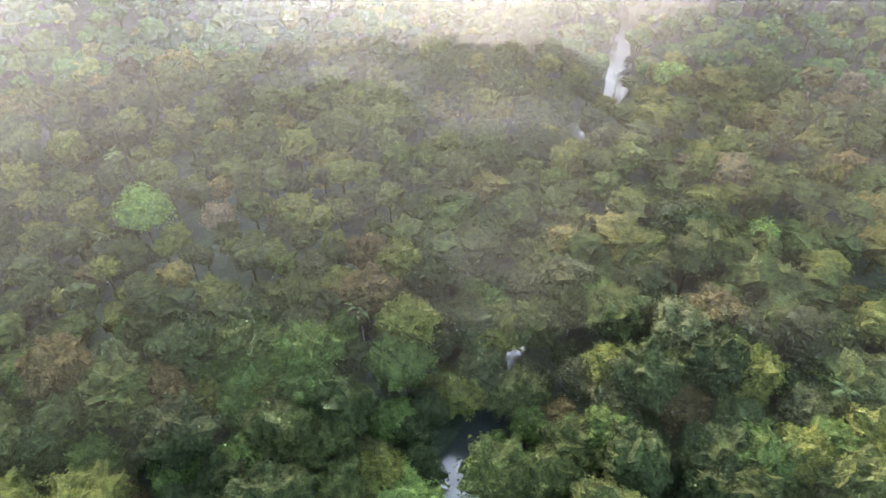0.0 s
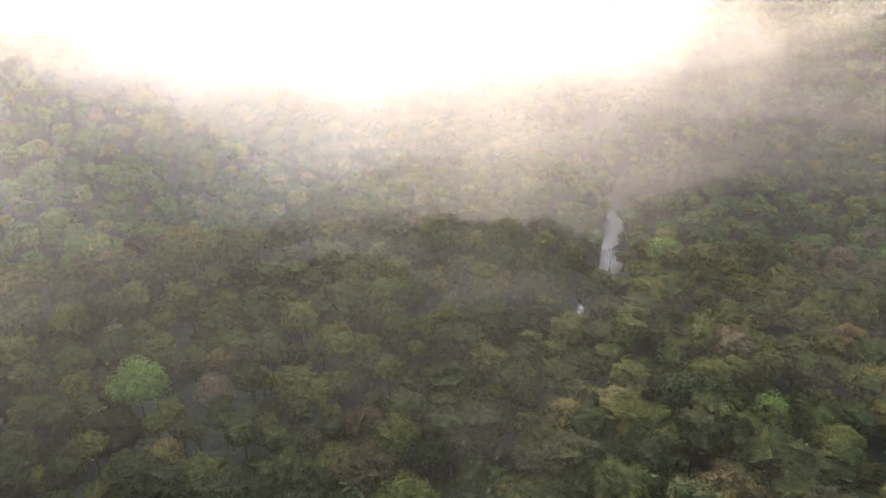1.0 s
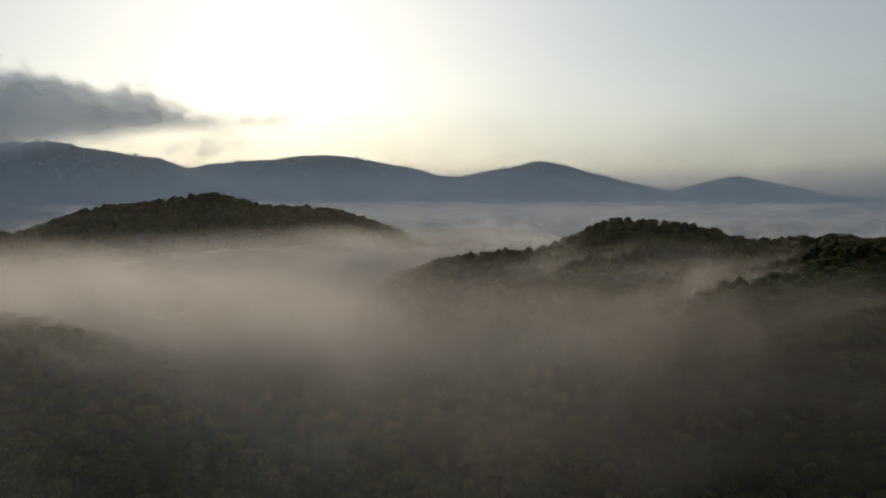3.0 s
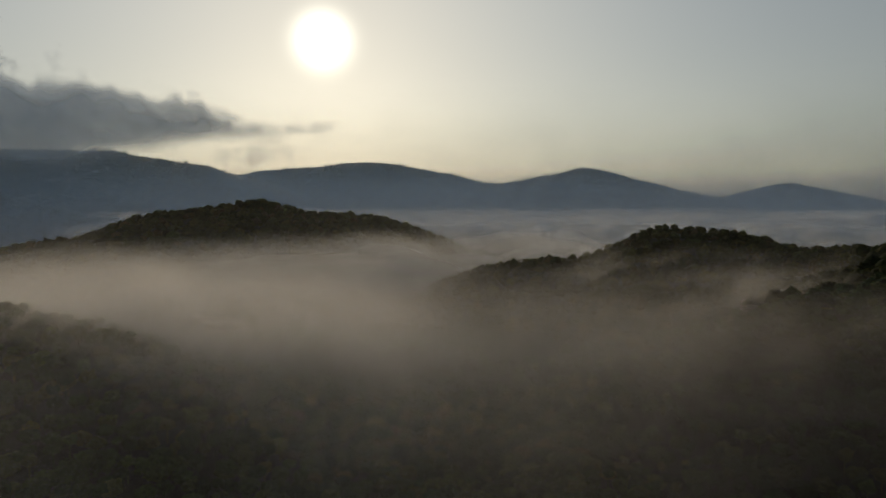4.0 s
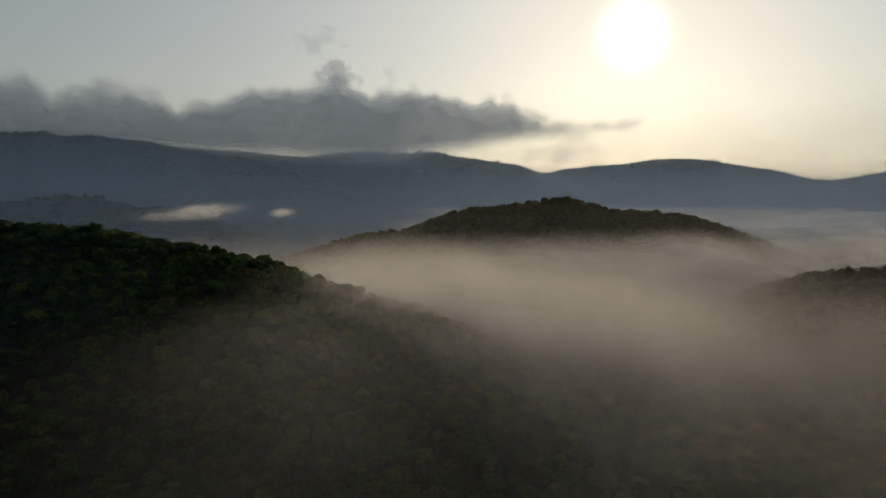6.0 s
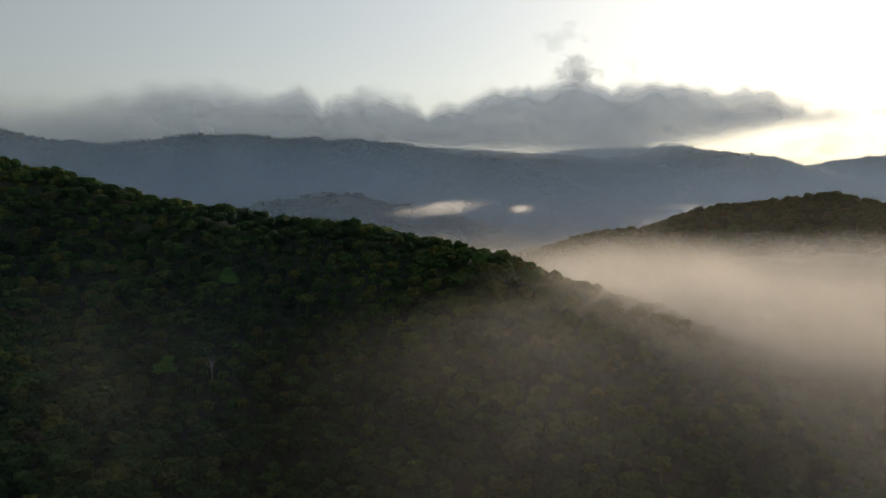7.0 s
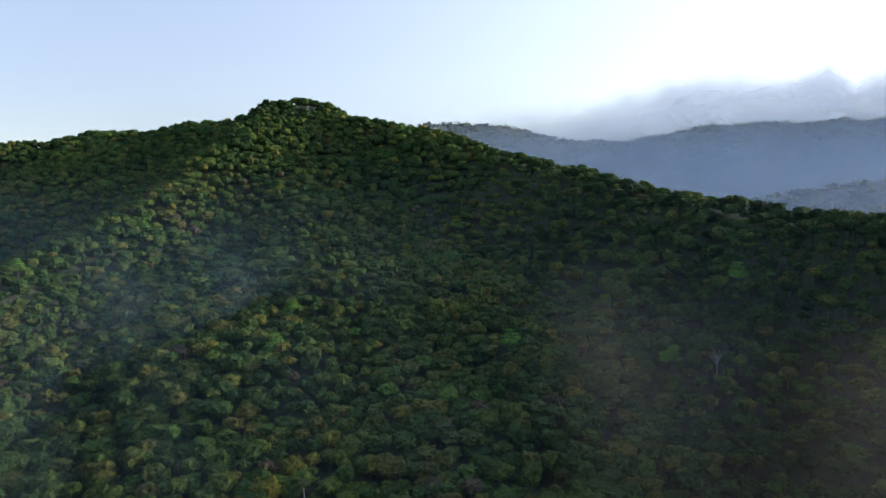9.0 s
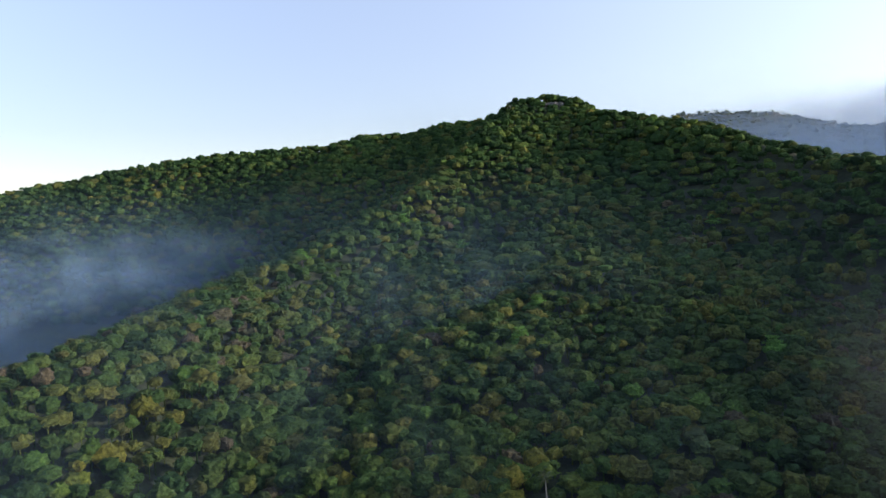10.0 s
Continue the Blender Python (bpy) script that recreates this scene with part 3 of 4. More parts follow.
def palm(x, y, height, label, seed, lean=0.05):
    rng = np.random.default_rng(seed)
    tree = thing("palm_tree", label, "palm tree", "palms of the valley")
    tree.location = (x, y, ground_at(x, y) - 0.2)
    tree.rotation_euler = (rng.uniform(-lean, lean), lean, rng.uniform(0, 6.28))
    tv, tf = trunk_arrays(7, height, 0.24, 0.16, 0.02, 0, seed)
    part("trunk", quad_mesh("trunk", tv, tf, PALE_BARK), tree)
    for k in range(18):
        a, rise, length = k * 2.4 + rng.uniform(-0.2, 0.2), rng.uniform(-0.5, 1.1), rng.uniform(2.6, 3.3)
        verts, faces = [], []
        for i in range(6):
            s = i / 5
            out, up = length * s * math.cos(rise * (1 - s)), length * (math.sin(rise) * s - 0.55 * s * s)
            w = 0.42 * math.sin(math.pi * min(1, 0.15 + 0.8 * s)) + 0.04
            c = Vector((out * math.cos(a), out * math.sin(a), height + up))
            n = Vector((-math.sin(a), math.cos(a), 0)) * w
            drop = Vector((0, 0, 0.35 * w))
            verts += [c + n - drop, c, c - n - drop]
            if i:
                b = 3 * i
                faces += [(b - 3, b - 2, b + 1, b), (b - 2, b - 1, b + 2, b + 1)]
        part("frond", quad_mesh("frond", np.array(verts), np.array(faces), PALM_LEAF), tree)
    return tree


def bare_tree(x, y, height, label, seed):
    tree = thing("bare_tree", label, "tree")
    tree.location = (x, y, ground_at(x, y) - 0.2)
    tv, tf = trunk_arrays(6, height * 0.75, 0.3, 0.12, 0.05, 0, seed)
    part("trunk", quad_mesh("trunk", tv, tf, PALE_BARK), tree)
    rng = np.random.default_rng(seed)
    for k in range(12):
        tv, tf = trunk_arrays(4, height * rng.uniform(0.35, 0.5), 0.10, 0.03, 0.1, 5, seed + k)
        ob = part("branch", quad_mesh("branch", tv, tf, PALE_BARK), tree)
        ob.location = (0, 0, height * rng.uniform(0.4, 0.72))
        ob.rotation_euler = (rng.uniform(0.3, 0.9), 0, k * 2.4)
    return tree


round_tree(-78, 125, 7.6, 17, FRESH, "large rounded tree with a pale fresh-green crown", 900, 1500)
round_tree(-60, 125, 4.8, 13, DULL, "tree with a dry greyish-brown crown", 901)
round_tree(63, 207, 6.5, 14, FRESH, "spreading pale green tree beside the pond", 902)
round_tree(69, 128, 4.6, 12, FRESH, "light green feathery tree among darker ones", 903)
round_tree(50, 129, 9.0, 15, DEEP, "very broad dark green tree on the valley floor", 904, 1600)
bare_tree(47, 214, 9, "thin dark tree standing before the pond", 905)
for k, (px, py, r) in enumerate(((-369, -84, 6.5), (-549, 9, 6), (-329, 106, 6), (-366, 152, 6.5), (-522, -226, 6), (-322, -83, 7), (-340, 30, 6.5), (-595, -49, 7), (-409, -253, 6), (-504, -170, 7), (-199, 151, 6.5))):
    tiered_tree(px, py, r, 12 + 0.3 * (k % 4), BRIGHT if k not in (7, 10) else FRESH, "bright green layered tree on the wooded hillside", 920 + 40 * k)
palm(-22, 97, 13, "slender palm above the valley canopy", 940)
palm(68, 82, 12, "fan palm with drooping lower fronds in the valley", 941, 0.2)
palm(-93, 146, 14, "tall palm in the misty valley", 942)
palm(-85, 112, 12, "leaning palm beside the pale green tree", 943, 0.3)
palm(-218, -48, 13, "pale palm at the foot of the hillside", 944)
bare_tree(-307, 119, 13, "bare whitish tree on the dark hillside", 945)
bare_tree(-801, -205, 12, "bare tree on the skyline beside the summit", 946)


def build_hut():
    """A small shelter half hidden by trees."""
    hut = thing("hut", "small shelter with a blue-grey sheet roof by the stream", "hut")
    hut.location, hut.rotation_euler = (57, 199, ground_at(57, 199)), (0, 0, 0.4)
    wall = rough_surface("mud_wall", [(0.3, (0.18, 0.13, 0.09)), (0.7, (0.28, 0.22, 0.16))], 0.8)
    sheet = rough_surface("blue_sheet", [(0.3, (0.16, 0.20, 0.28)), (0.7, (0.26, 0.31, 0.40))], 0.6, 0.5)

    def block(x0, x1, y0, y1, z0, z1):
        v = np.array([(a, b, c) for c in (z0, z1) for a, b in ((x0, y0), (x1, y0), (x1, y1), (x0, y1))], float)
        return v, np.array([(0, 3, 2, 1), (4, 5, 6, 7), (0, 1, 5, 4), (1, 2, 6, 5), (2, 3, 7, 6), (3, 0, 4, 7)])

    for x0, x1, y0, y1 in ((-2.5, 2.5, -2, -1.8), (-2.5, 2.5, 1.8, 2), (-2.5, -2.3, -1.8, 1.8), (2.3, 2.5, -1.8, 1.8)):
        part("wall", quad_mesh("wall", *block(x0, x1, y0, y1, -0.3, 2.4), wall), hut)
    for side in (-1, 1):
        v = np.array([(-3, side * 2.6, 2.1), (3, side * 2.6, 2.1), (3, 0, 3.4), (-3, 0, 3.4)], float)
        v = np.concatenate([v, v + (0, 0, 0.06)])
        part("roof", quad_mesh("roof", v, np.array([(0, 3, 2, 1), (4, 5, 6, 7), (0, 1, 5, 4), (1, 2, 6, 5), (2, 3, 7, 6), (3, 0, 4, 7)]), sheet), hut)


build_hut()


def build_clearing():
    """Tall grass in the gap among the trees of the hillside."""
    rng = np.random.default_rng(77)
    n = 2600
    a, r = rng.uniform(0, 2 * math.pi, n), 13 * np.sqrt(rng.uniform(0, 1, n))
    x, y = -463 + r * np.cos(a), -93 + r * np.sin(a)
    z = ground_height(x, y)
    w, h, turn = rng.uniform(0.15, 0.35, n), rng.uniform(0.6, 1.6, n), rng.uniform(0, 6.28, n)
    dx, dy = np.cos(turn) * w, np.sin(turn) * w
    lean = rng.uniform(-0.4, 0.4, (2, n))
    v = np.stack([np.stack([x - dx, y - dy, z - 0.1], -1), np.stack([x + dx, y + dy, z - 0.1], -1),
                  np.stack([x + dx * 0.3 + lean[0], y + dy * 0.3 + lean[1], z + h], -1), np.stack([x - dx * 0.3 + lean[0], y - dy * 0.3 + lean[1], z + h], -1)], 1).reshape(-1, 3)
    grass = leaf_material("grass", (0.095, 0.130, 0.040))
    tagged(new("grass", quad_mesh("grass", v, np.arange(4 * n).reshape(-1, 4), grass)), "tall green grass in a hillside clearing", "grass", kind="stuff")


build_clearing()


def build_rocks():
    stone = rough_surface("grey_rock", [(0.3, (0.08, 0.08, 0.075)), (0.7, (0.17, 0.165, 0.155))], 0.4, bump=0.8)
    rng = np.random.default_rng(78)
    for k, (px, py, size) in enumerate(((-822, -150, 3.6), (-819, -158, 4.4), (-818, -166, 3.4), (-824, -143, 2.6))):
        v, f = ball_arrays(4)
        key = np.round(v * 1000).astype(int)
        _, first, back = np.unique(key, axis=0, return_index=True, return_inverse=True)
        v, f = v[first], back.ravel()[f]
        v = v * (1 + 0.25 * rng.uniform(-1, 1, (len(v), 1))) * (0.8, 1.2, 0.9) * size
        rock = new("rock", quad_mesh("rock", v, f, stone))
        rock.location = (px, py, ground_at(px, py) + size * 0.1)
        tagged(rock, "weathered grey rock outcrop below the summit", "rock", "rocks at the summit")


build_rocks()


# ---------------------------------------------------------------- stream and pond
def build_stream():
    m, t = material("still_water")
    d = node(t, "ShaderNodeBsdfPrincipled", Roughness=0.05, IOR=1.5)
    d.inputs["Base Color"].default_value = (0.03, 0.035, 0.03, 1)
    d.inputs["Specular IOR Level"].default_value = 0.5
    b = node(t, "ShaderNodeBump", Strength=0.03, Distance=0.3)
    link(t, noise_at(t, 0.8, 3), b.inputs["Height"])
    link(t, b.outputs[0], d.inputs["Normal"])
    finish(t, d.outputs[0])
    verts = []
    for k, ((px, py), w) in enumerate(zip(STREAM, STREAM_WIDTH)):
        (ax, ay), (bx, by) = STREAM[max(0, k - 1)], STREAM[min(len(STREAM) - 1, k + 1)]
        n = Vector((ay - by, bx - ax)).normalized() * (w + 1.5)
        verts += [(px + n.x, py + n.y, -1.35), (px - n.x, py - n.y, -1.35)]
    me = quad_mesh("stream", np.array(verts), np.array([(2 * k, 2 * k + 1, 2 * k + 3, 2 * k + 2) for k in range(len(STREAM) - 1)]), m)
    tagged(new("water", me), "still stream widening into a pond that mirrors the sky", "water", kind="structure")


build_stream()


# ---------------------------------------------------------------- mist
def fbm(x, y, size, seed):
    return sum(value_noise(x, y, size / 2 ** k, seed + k) / 2 ** k for k in range(4)) / 1.6


def step(lo, hi, v):
    s = np.clip((v - lo) / (hi - lo), 0, 1)
    return s * s * (3 - 2 * s)


def mist_bank(name, label, radius, from_deg, to_deg, low, top, soft, mat, seed, side=12.0, ragged=14.0, lift=0.0, nu=120, nv=18, wave=0.11, group="mist in the valley"):
    """A hanging bank of mist along an arc of the valley, wavy in plan, ragged along its top, thinning out at both ends."""
    a, h = np.meshgrid(np.linspace(from_deg, to_deg, nu), np.linspace(low, top + soft + ragged, nv), indexing="ij")
    along = np.radians(a) * radius
    floor = step(low, low + lift, h) if lift else 1.0
    r = radius * (1 + wave * fbm(along, h * 0 + radius, 160, seed)) + 0.25 * (h - low)
    edge = top + ragged * fbm(along, h * 1.3, 110, seed + 9)
    fade = 1 - step(edge - soft, edge + soft, h)
    fade *= floor * step(0, side, a - from_deg) * step(0, side, to_deg - a)
    w = np.radians(a)
    me = quad_mesh(name, np.stack([-r * np.sin(w), r * np.cos(w), h], -1).reshape(-1, 3), grid_faces(nu, nv), mat, fade.ravel(), True)
    return tagged(new(name, me), label, "mist", group, "stuff")


def value_noise_3d(x, y, z, size, seed):
    """Smooth noise from -1 to 1 in space."""
    q = [np.asarray(v, float) / size for v in (x, y, z)]
    i = [np.floor(v).astype(np.int64) for v in q]
    f = [v - w for v, w in zip(q, i)]
    f = [v * v * (3 - 2 * v) for v in f]

    def corner(a, b, c):
        h = (a * 374761393 + b * 668265263 + c * 1442695041 + seed * 974711) & 0x7FFFFFFF
        h = ((h ^ (h >> 13)) * 1274126177) & 0x7FFFFFFF
        return ((h ^ (h >> 16)) % 65536) / 32768.0 - 1.0

    total = 0.0
    for da in (0, 1):
        for db in (0, 1):
            for dc in (0, 1):
                w = (f[0] if da else 1 - f[0]) * (f[1] if db else 1 - f[1]) * (f[2] if dc else 1 - f[2])
                total = total + w * corner(i[0] + da, i[1] + db, i[2] + dc)
    return total


def fbm_3d(x, y, z, size, seed, octaves=4):
    return sum(value_noise_3d(x, y, z, size / 2 ** k, seed + k) / 2 ** k for k in range(octaves)) / 1.5


def vapour(name, albedo, through_light):
    """Thin drops of water hanging in the air; the mesh carries how much of it lies at each place."""
    m, t = material(name)
    amount = t.nodes.new("ShaderNodeAttribute")
    amount.attribute_name = "fade"
    d, tr = t.nodes.new("ShaderNodeBsdfDiffuse"), t.nodes.new("ShaderNodeBsdfTranslucent")
    colour = (*albedo, 1)
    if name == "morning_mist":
        # morning mist: its colour is multiplied by the scattered light painted on each shell
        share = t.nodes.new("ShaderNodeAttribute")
        share.attribute_name = "gleam_tint"
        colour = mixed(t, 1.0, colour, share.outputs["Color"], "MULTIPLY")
    for n in (d, tr):
        if isinstance(colour, tuple):
            n.inputs["Color"].default_value = colour
        else:
            link(t, colour, n.inputs["Color"])
    body, mix = t.nodes.new("ShaderNodeMixShader"), t.nodes.new("ShaderNodeMixShader")
    body.inputs[0].default_value = through_light
    link(t, d.outputs[0], body.inputs[1])
    link(t, tr.outputs[0], body.inputs[2])
    link(t, amount.outputs["Fac"], mix.inputs[0])
    link(t, t.nodes.new("ShaderNodeBsdfTransparent").outputs[0], mix.inputs[1])
    link(t, body.outputs[0], mix.inputs[2])
    finish(t, mix.outputs[0])
    return m


def shell(name, label, radius, depth, density, mat, from_deg, to_deg, low, high, step_deg, step_z, seed, group, gleam_tint=None):
    """One layer of the mist, depth metres thick, on an arc of the valley that wanders a little in plan."""
    nu, nv = int((to_deg - from_deg) / step_deg) + 1, int((high - low) / step_z) + 1
    a, z = np.meshgrid(np.linspace(from_deg, to_deg, nu), np.linspace(low, high, nv), indexing="ij")
    along = np.radians(a) * radius
    r = radius + depth * ((2.2 if radius < 330 else 1.0) * fbm(along, z * 0 + radius, 130, seed) + 0.35 * value_noise(along, z, 24, seed + 4))
    w = np.radians(a)
    x, y = -r * np.sin(w), r * np.cos(w)
    amount = 1 - np.exp(-np.maximum(density(a, r, x, y, z), 0) * depth)
    amount *= step(0, 8, a - from_deg) * step(0, 8, to_deg - a) * step(0, 8, high - z)
    me = quad_mesh(name, np.stack([x, y, z], -1).reshape(-1, 3), grid_faces(nu, nv), mat, amount.ravel(), True)
    # painted share of sunlight, stored for the mist's colour
    at = me.attributes.new("gleam_tint", "FLOAT", "POINT")
    at.data.foreach_set("value", np.ascontiguousarray(gleam_tint(a, r) if gleam_tint else np.ones(a.shape), np.float32).ravel())
    return tagged(new(name, me), label, "mist", group, "stuff")


REACH = (60, 130, 175, 220, 265, 313, 360, 400, 460, 540, 900, 1000, 2400)
DENSITY = (0.0006, 0.0020, 0.0048, 0.0086, 0.0132, 0.0175, 0.0190, 0.0170, 0.0170, 0.0150, 0.0100, 0.0090, 0.0090)


def valley_density(a, r, x, y, z):
    """How thick the mist of the valley is, for each metre."""
    drift = fbm_3d(x, y, z * 2.2, 150, 31)
    top = np.interp(r, (0, 300, 500, 850, 1000, 2400), (50, 60, 64, 64, 73, 77)) + 8 * step(4, 18, a) * step(52, 38, a) * step(430, 380, r) * step(170, 230, r) + np.interp(r, (850, 1100), (20, 2.5)) * fbm_3d(x, y, z, 130, 41)
    soft = np.interp(r, (300, 850, 1100), (24, 17, 12))
    d = np.interp(r, REACH, DENSITY) * (1 - step(-soft, soft, z - top))
    d = d * np.where(r < 980, 0.30 + 1.5 * step(-0.55, 0.6, drift), 1.0)
    # thinner before the wooded spur and off it, and over the slopes of the eastern hill
    d = d * np.where(r < 450, 1 - 0.92 * step(44, 64, a), 1 - step(64, 82, a))
    d = d * (1 - 0.3 * step(0, -26, a) * step(430, 380, r))
    east = step(-4, -12, a) * step(330, 400, r) * step(760, 640, r)
    d = d * (1 - 0.55 * east)
    wisps = step(0.12, 0.5, fbm_3d(x, y, z * 0.7, 46, 51)) * east * step(10, 28, z) * (1 - step(58, 84, z))
    d = d + 0.016 * wisps * step(560, 470, r)
    # little of it in the lee of the big mountain
    d = d + 0.0003 * step(420, 520, r) * step(900, 760, r) * (1 - step(70, 135, z)) * step(70, 40, a)
    return d * np.where(r > 760, 1 - 0.93 * step(29, 37, a), 1.0)


# low sun's forward scatter put into mist colour: darker near and off its bearing
GLEAM_TINT = [(150, 0.20), (250, 0.29), (300, 0.37), (350, 0.46), (400, 0.53), (450, 0.58), (500, 0.62), (560, 0.67), (640, 0.73), (850, 0.85), (1000, 0.98)]


def valley_gleam_tint(a, r):
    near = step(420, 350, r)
    return np.interp(r, *zip(*GLEAM_TINT)) * (1 - 0.55 * step(2, -26, a) * near) * (1 + 0.35 * step(2, 12, a) * step(50, 38, a) * near)


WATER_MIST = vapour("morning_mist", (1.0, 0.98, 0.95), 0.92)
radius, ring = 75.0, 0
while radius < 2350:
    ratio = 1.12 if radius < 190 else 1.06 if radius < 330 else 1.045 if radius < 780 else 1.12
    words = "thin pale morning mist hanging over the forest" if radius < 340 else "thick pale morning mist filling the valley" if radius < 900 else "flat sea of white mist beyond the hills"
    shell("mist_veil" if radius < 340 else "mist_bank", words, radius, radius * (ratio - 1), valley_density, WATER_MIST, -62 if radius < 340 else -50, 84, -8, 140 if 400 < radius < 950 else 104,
          1.2 if radius < 320 else 0.75, 4.5, 30 + ring, "mist in the valley", valley_gleam_tint)
    radius, ring = radius * ratio, ring + 1


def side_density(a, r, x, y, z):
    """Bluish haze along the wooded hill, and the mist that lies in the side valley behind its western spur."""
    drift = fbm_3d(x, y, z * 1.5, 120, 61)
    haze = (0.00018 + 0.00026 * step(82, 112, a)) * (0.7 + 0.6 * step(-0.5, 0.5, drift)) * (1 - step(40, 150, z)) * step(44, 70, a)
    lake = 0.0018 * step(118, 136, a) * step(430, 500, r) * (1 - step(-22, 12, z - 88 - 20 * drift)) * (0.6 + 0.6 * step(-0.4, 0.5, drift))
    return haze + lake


# blue of shaded air put into the albedo, far darker than water drops
BLUE_TINTED_MIST = vapour("side_valley_mist_tinted", (0.17, 0.28, 0.44), 0.2)
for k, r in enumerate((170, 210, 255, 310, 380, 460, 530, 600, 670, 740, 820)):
    shell("haze", "thin mist tinted with blue shade along the wooded hillside and its side valley", r, (40, 42, 50, 62, 75, 75, 70, 70, 70, 75, 80)[k], side_density, BLUE_TINTED_MIST, 38, 168, -8, 150, 1.2, 6.0, 90 + k, "haze")

# added sheets whose dark blue colour paints the mountain's aerial haze
MOUNTAIN_HAZE_TINT = mist_material("mountain_haze_tint", 0.44, 0, 1, patch=0.0015, lo=-0.4, hi=0.5, albedo=(0.25, 0.36, 0.48), through_light=0.10)
# hung sheets: the blue light of distant air is put into their colour
HAZE_TINT = mist_material("blue_haze_tint", 0.33, 0, 1, patch=0.0015, lo=-0.4, hi=0.5, albedo=(0.55, 0.66, 0.80), through_light=0.10)
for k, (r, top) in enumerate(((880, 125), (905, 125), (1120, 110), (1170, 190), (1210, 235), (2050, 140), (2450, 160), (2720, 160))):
    mist_bank("haze", "sheet tinted as bluish morning haze before the far ridges", r, -46, 122, 0, top, min(90, 0.42 * top), HAZE_TINT, 70 + k, ragged=20, wave=0.03, nu=90, nv=14, group="haze")
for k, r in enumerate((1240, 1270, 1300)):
    mist_bank("haze", "sheet tinted as bluish morning haze before the big mountain", r, 46, 124, 92, 190, 60, MOUNTAIN_HAZE_TINT, 77 + k, ragged=16, wave=0.03, lift=30, nu=60, nv=14, group="haze")
# ---------------------------------------------------------------- clouds
# height of the cloud bank's billowing top and of its base, in degrees above the plain, against its bearing
CLOUD_TOP = [(20.3, 5.4), (22.8, 6.0), (24.9, 6.7), (27.0, 7.4), (29.2, 7.5), (31.0, 8.0), (32.8, 8.5), (35.0, 8.3), (36.8, 7.8), (38.0, 8.5), (38.9, 9.3), (39.8, 9.3), (40.9, 8.8), (42.3, 8.2), (44.6, 8.3), (46.4, 7.9), (48.6, 7.1), (51.3, 6.6), (53.0, 7.4), (55.2, 8.0), (57.3, 7.8), (59.8, 7.3), (61.5, 8.7), (63.3, 7.9), (65.2, 8.0), (67.7, 8.4), (70.2, 8.6), (72.2, 8.4), (73.9, 7.8), (78.4, 7.1), (81.9, 6.6)]
CLOUD_BASE = [(20.3, 5.3), (21.9, 5.1), (25.3, 4.6), (28.3, 4.1), (31.4, 3.5), (35.0, 2.7), (53.1, 3.5), (72.4, 3.3)]


def cloud_sheet(radius, seed, mat, from_deg, to_deg, low, high, amount, step_deg=0.32, step_up=0.2):
    """A layer of cloud: amount gives how much of it lies at each bearing and height."""
    nu, nv = int((to_deg - from_deg) / step_deg) + 1, int((high - low) / step_up) + 1
    a, e = np.meshgrid(np.linspace(from_deg, to_deg, nu), np.linspace(low, high, nv), indexing="ij")
    w, z = np.radians(a), radius * np.tan(np.radians(e)) + 120
    r = radius * (1 + 0.012 * fbm(a * 10, e * 10, 30, seed + 8))
    me = quad_mesh("cloud", np.stack([-r * np.sin(w), r * np.cos(w), z], -1).reshape(-1, 3), grid_faces(nu, nv), mat, np.clip(amount(a, e), 0, 1).ravel(), True)
    return new("cloud", me)


def bank_amount(seed, lift, thick):
    def amount(a, e):
        curl = fbm(a * 10, e * 13, 26, seed)
        heaps = np.abs(value_noise(a * 10, e * 6, 21, seed + 2)) + 0.5 * np.abs(value_noise(a * 10, e * 8, 9, seed + 3)) - 0.45
        top = np.interp(a, *zip(*CLOUD_TOP)) + lift + 0.75 * curl + 0.7 * heaps * np.interp(a, (50, 66), (1, 0.4))
        crisp = np.interp(a, (14, 40, 52, 66, 90), (0.9, 0.9, 1.1, 1.9, 2.4))
        base = np.interp(a, *zip(*CLOUD_BASE)) + 0.8 * fbm(a * 10, e * 16, 50, seed + 5)
        body = step(0, 1, (top - e) / crisp) * step(-0.9, 0.9, e - base) * step(15, 22, a) * step(96, 74, a)
        return thick * body * np.interp(a, (50, 70, 94), (1, 0.75, 0.5)) * (0.85 + 0.3 * fbm(a * 10, e * 15, 44, seed + 7))
    return amount


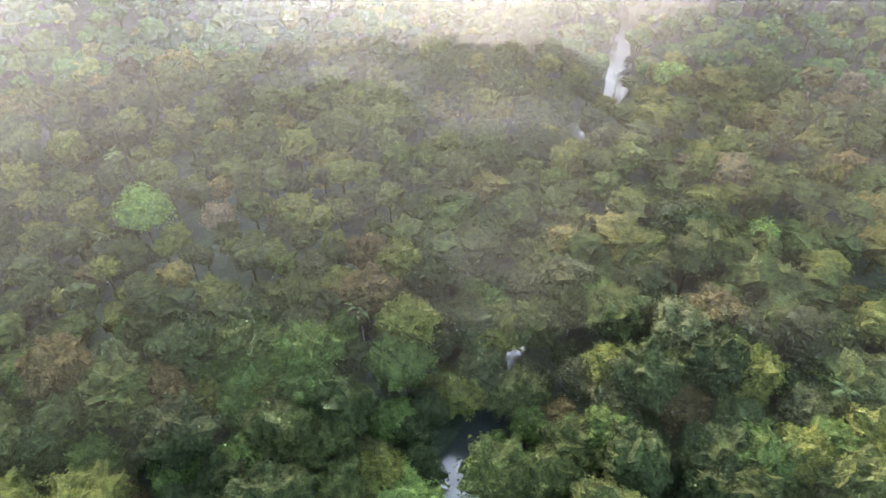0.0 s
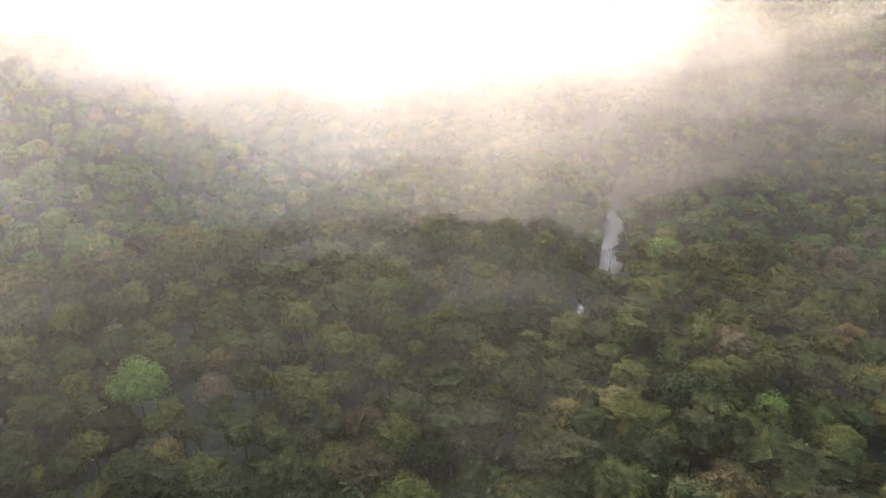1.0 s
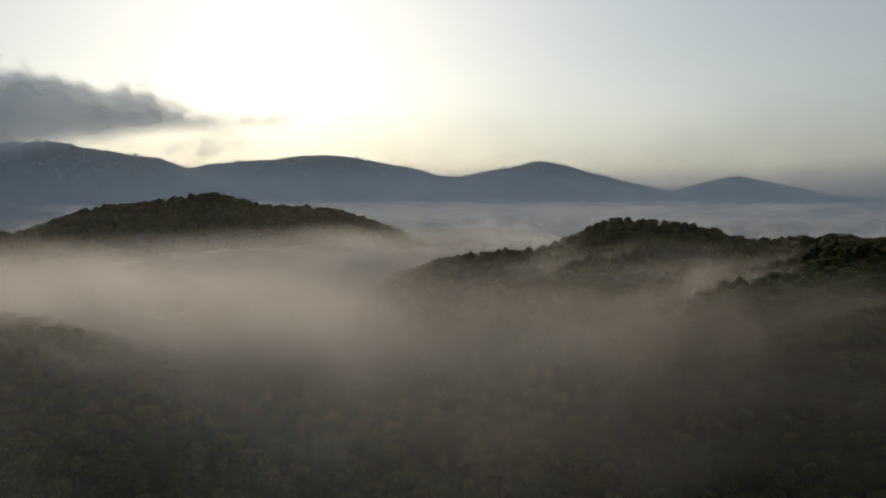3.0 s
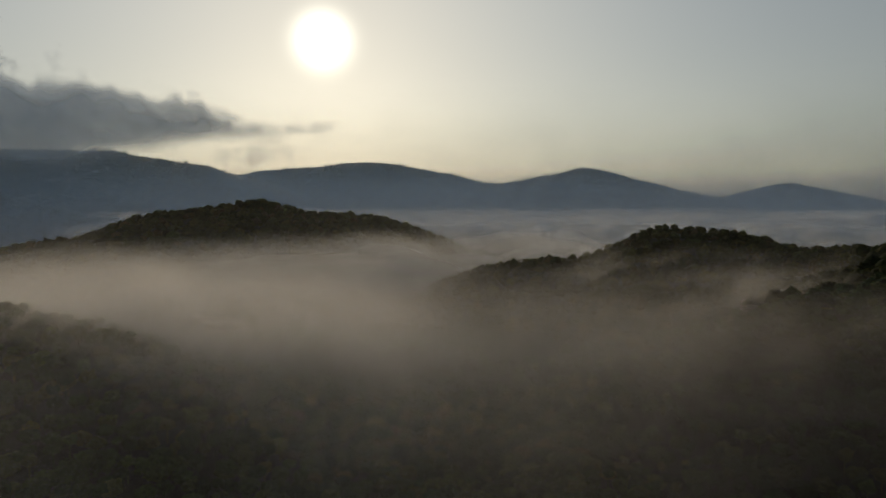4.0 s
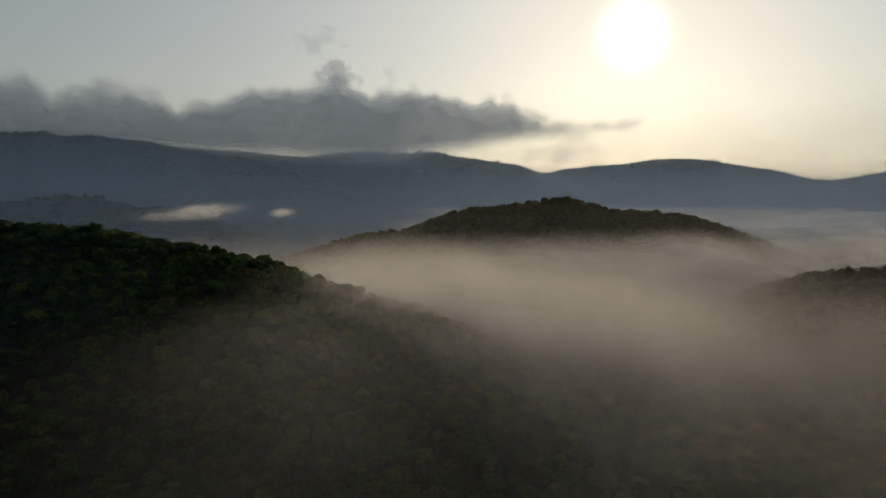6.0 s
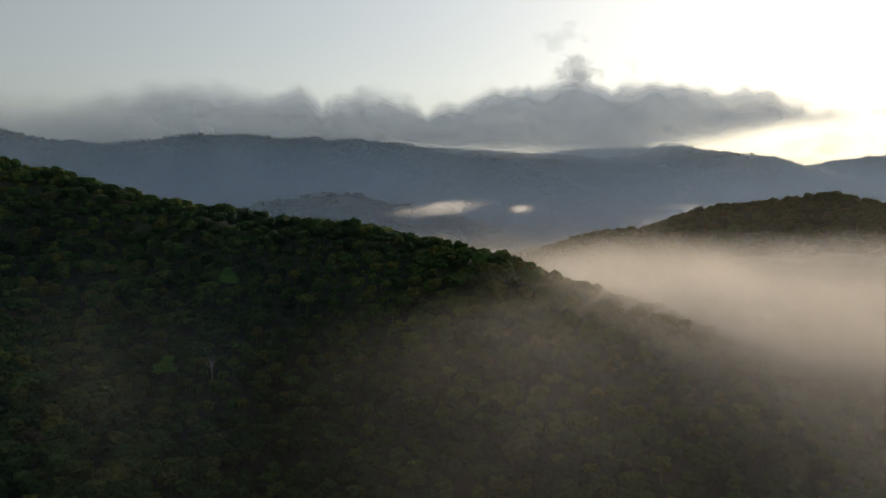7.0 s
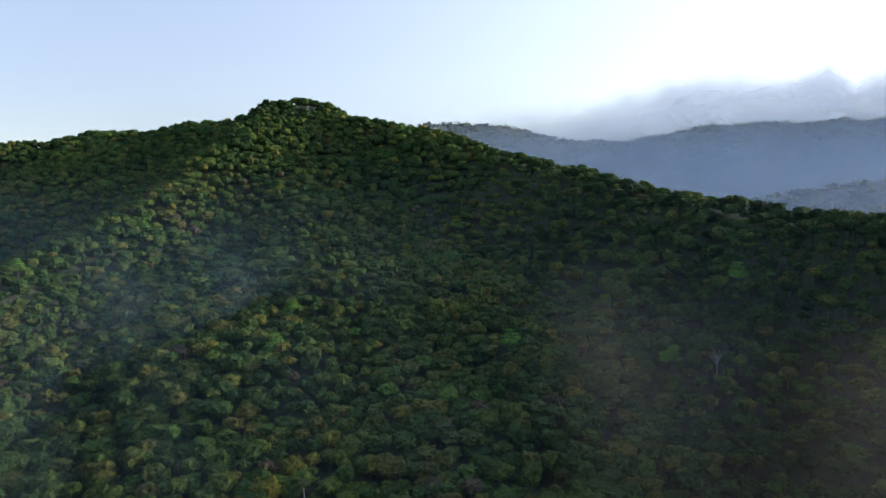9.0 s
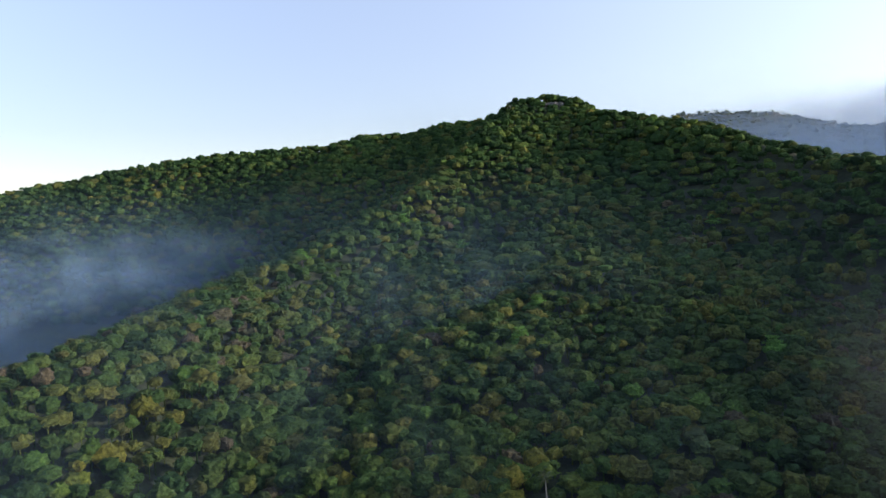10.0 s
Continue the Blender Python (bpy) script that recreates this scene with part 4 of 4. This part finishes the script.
def scrap_amount(a0, a1, e0, e1, seed, thick=0.3):
    def amount(a, e):
        u, v = (a - a0) / (a1 - a0) * 2 - 1, (e - e0) / (e1 - e0) * 2 - 1
        reach = 1 - np.hypot(u, v + 0.3 * np.sin(3 * u)) + 0.8 * fbm(a * 30, e * 45, 40, seed)
        return thick * step(-0.05, 0.85, reach) * step(0, 0.3, 1.3 - np.maximum(np.abs(u), np.abs(v)))
    return amount


CLOUD = vapour("grey_cloud", (0.62, 0.71, 0.84), 0.2)
for k in range(5):
    tagged(cloud_sheet(2240 + 45 * k, 5 + 20 * k, CLOUD, 13, 97, 0.5, 13.0, bank_amount(5 + 20 * k, (-0.7, -0.35, 0.0, 0.1, 0.3)[k], 0.46)),
           "bank of soft grey morning cloud over the mountains", "cloud", "clouds", "stuff")
for k, (a0, a1, e0, e1, thick) in enumerate([(38.6, 43.0, 10.9, 12.9, 0.22), (34.1, 35.7, 8.7, 10.8, 0.14), (13.6, 19.6, 4.6, 6.0, 0.30), (18.4, 24.4, 2.2, 4.3, 0.26), (37.6, 41.2, 7.8, 10.9, 0.55)]):
    tagged(cloud_sheet(2230, 200 + k, CLOUD, a0 - 0.35 * (a1 - a0), a1 + 0.35 * (a1 - a0), e0 - 0.35 * (e1 - e0), e1 + 0.35 * (e1 - e0), scrap_amount(a0, a1, e0, e1, 210 + k, thick), 0.08, 0.06),
           "torn scrap of thin grey cloud", "cloud", "clouds", "stuff")

# ---------------------------------------------------------------- low white puffs over the side valley
def puff_density(bearing, height, half_wide, half_high):
    def density(a, r, x, y, z):
        u, v = (a - bearing) / half_wide, (z - height - 1.5 * (bearing - a)) / half_high
        return 0.05 * step(0.0, 1.1, 1 - np.hypot(u, v) + 0.75 * fbm_3d(x, y, z * 1.6, 34, 71))
    return density


for k in range(4):
    for bearing, height, half_wide, half_high in ((51.0, 97, 4.0, 9), (43.7, 99, 1.3, 6)):
        shell("mist_puff", "small bright ragged puff of mist over the low hill", 770 + 12 * k, 12, puff_density(bearing, height, half_wide, half_high), WATER_MIST,
              bearing - 9, bearing + 9, 74, 124, 0.22, 1.6, 140 + k, "puffs of mist")
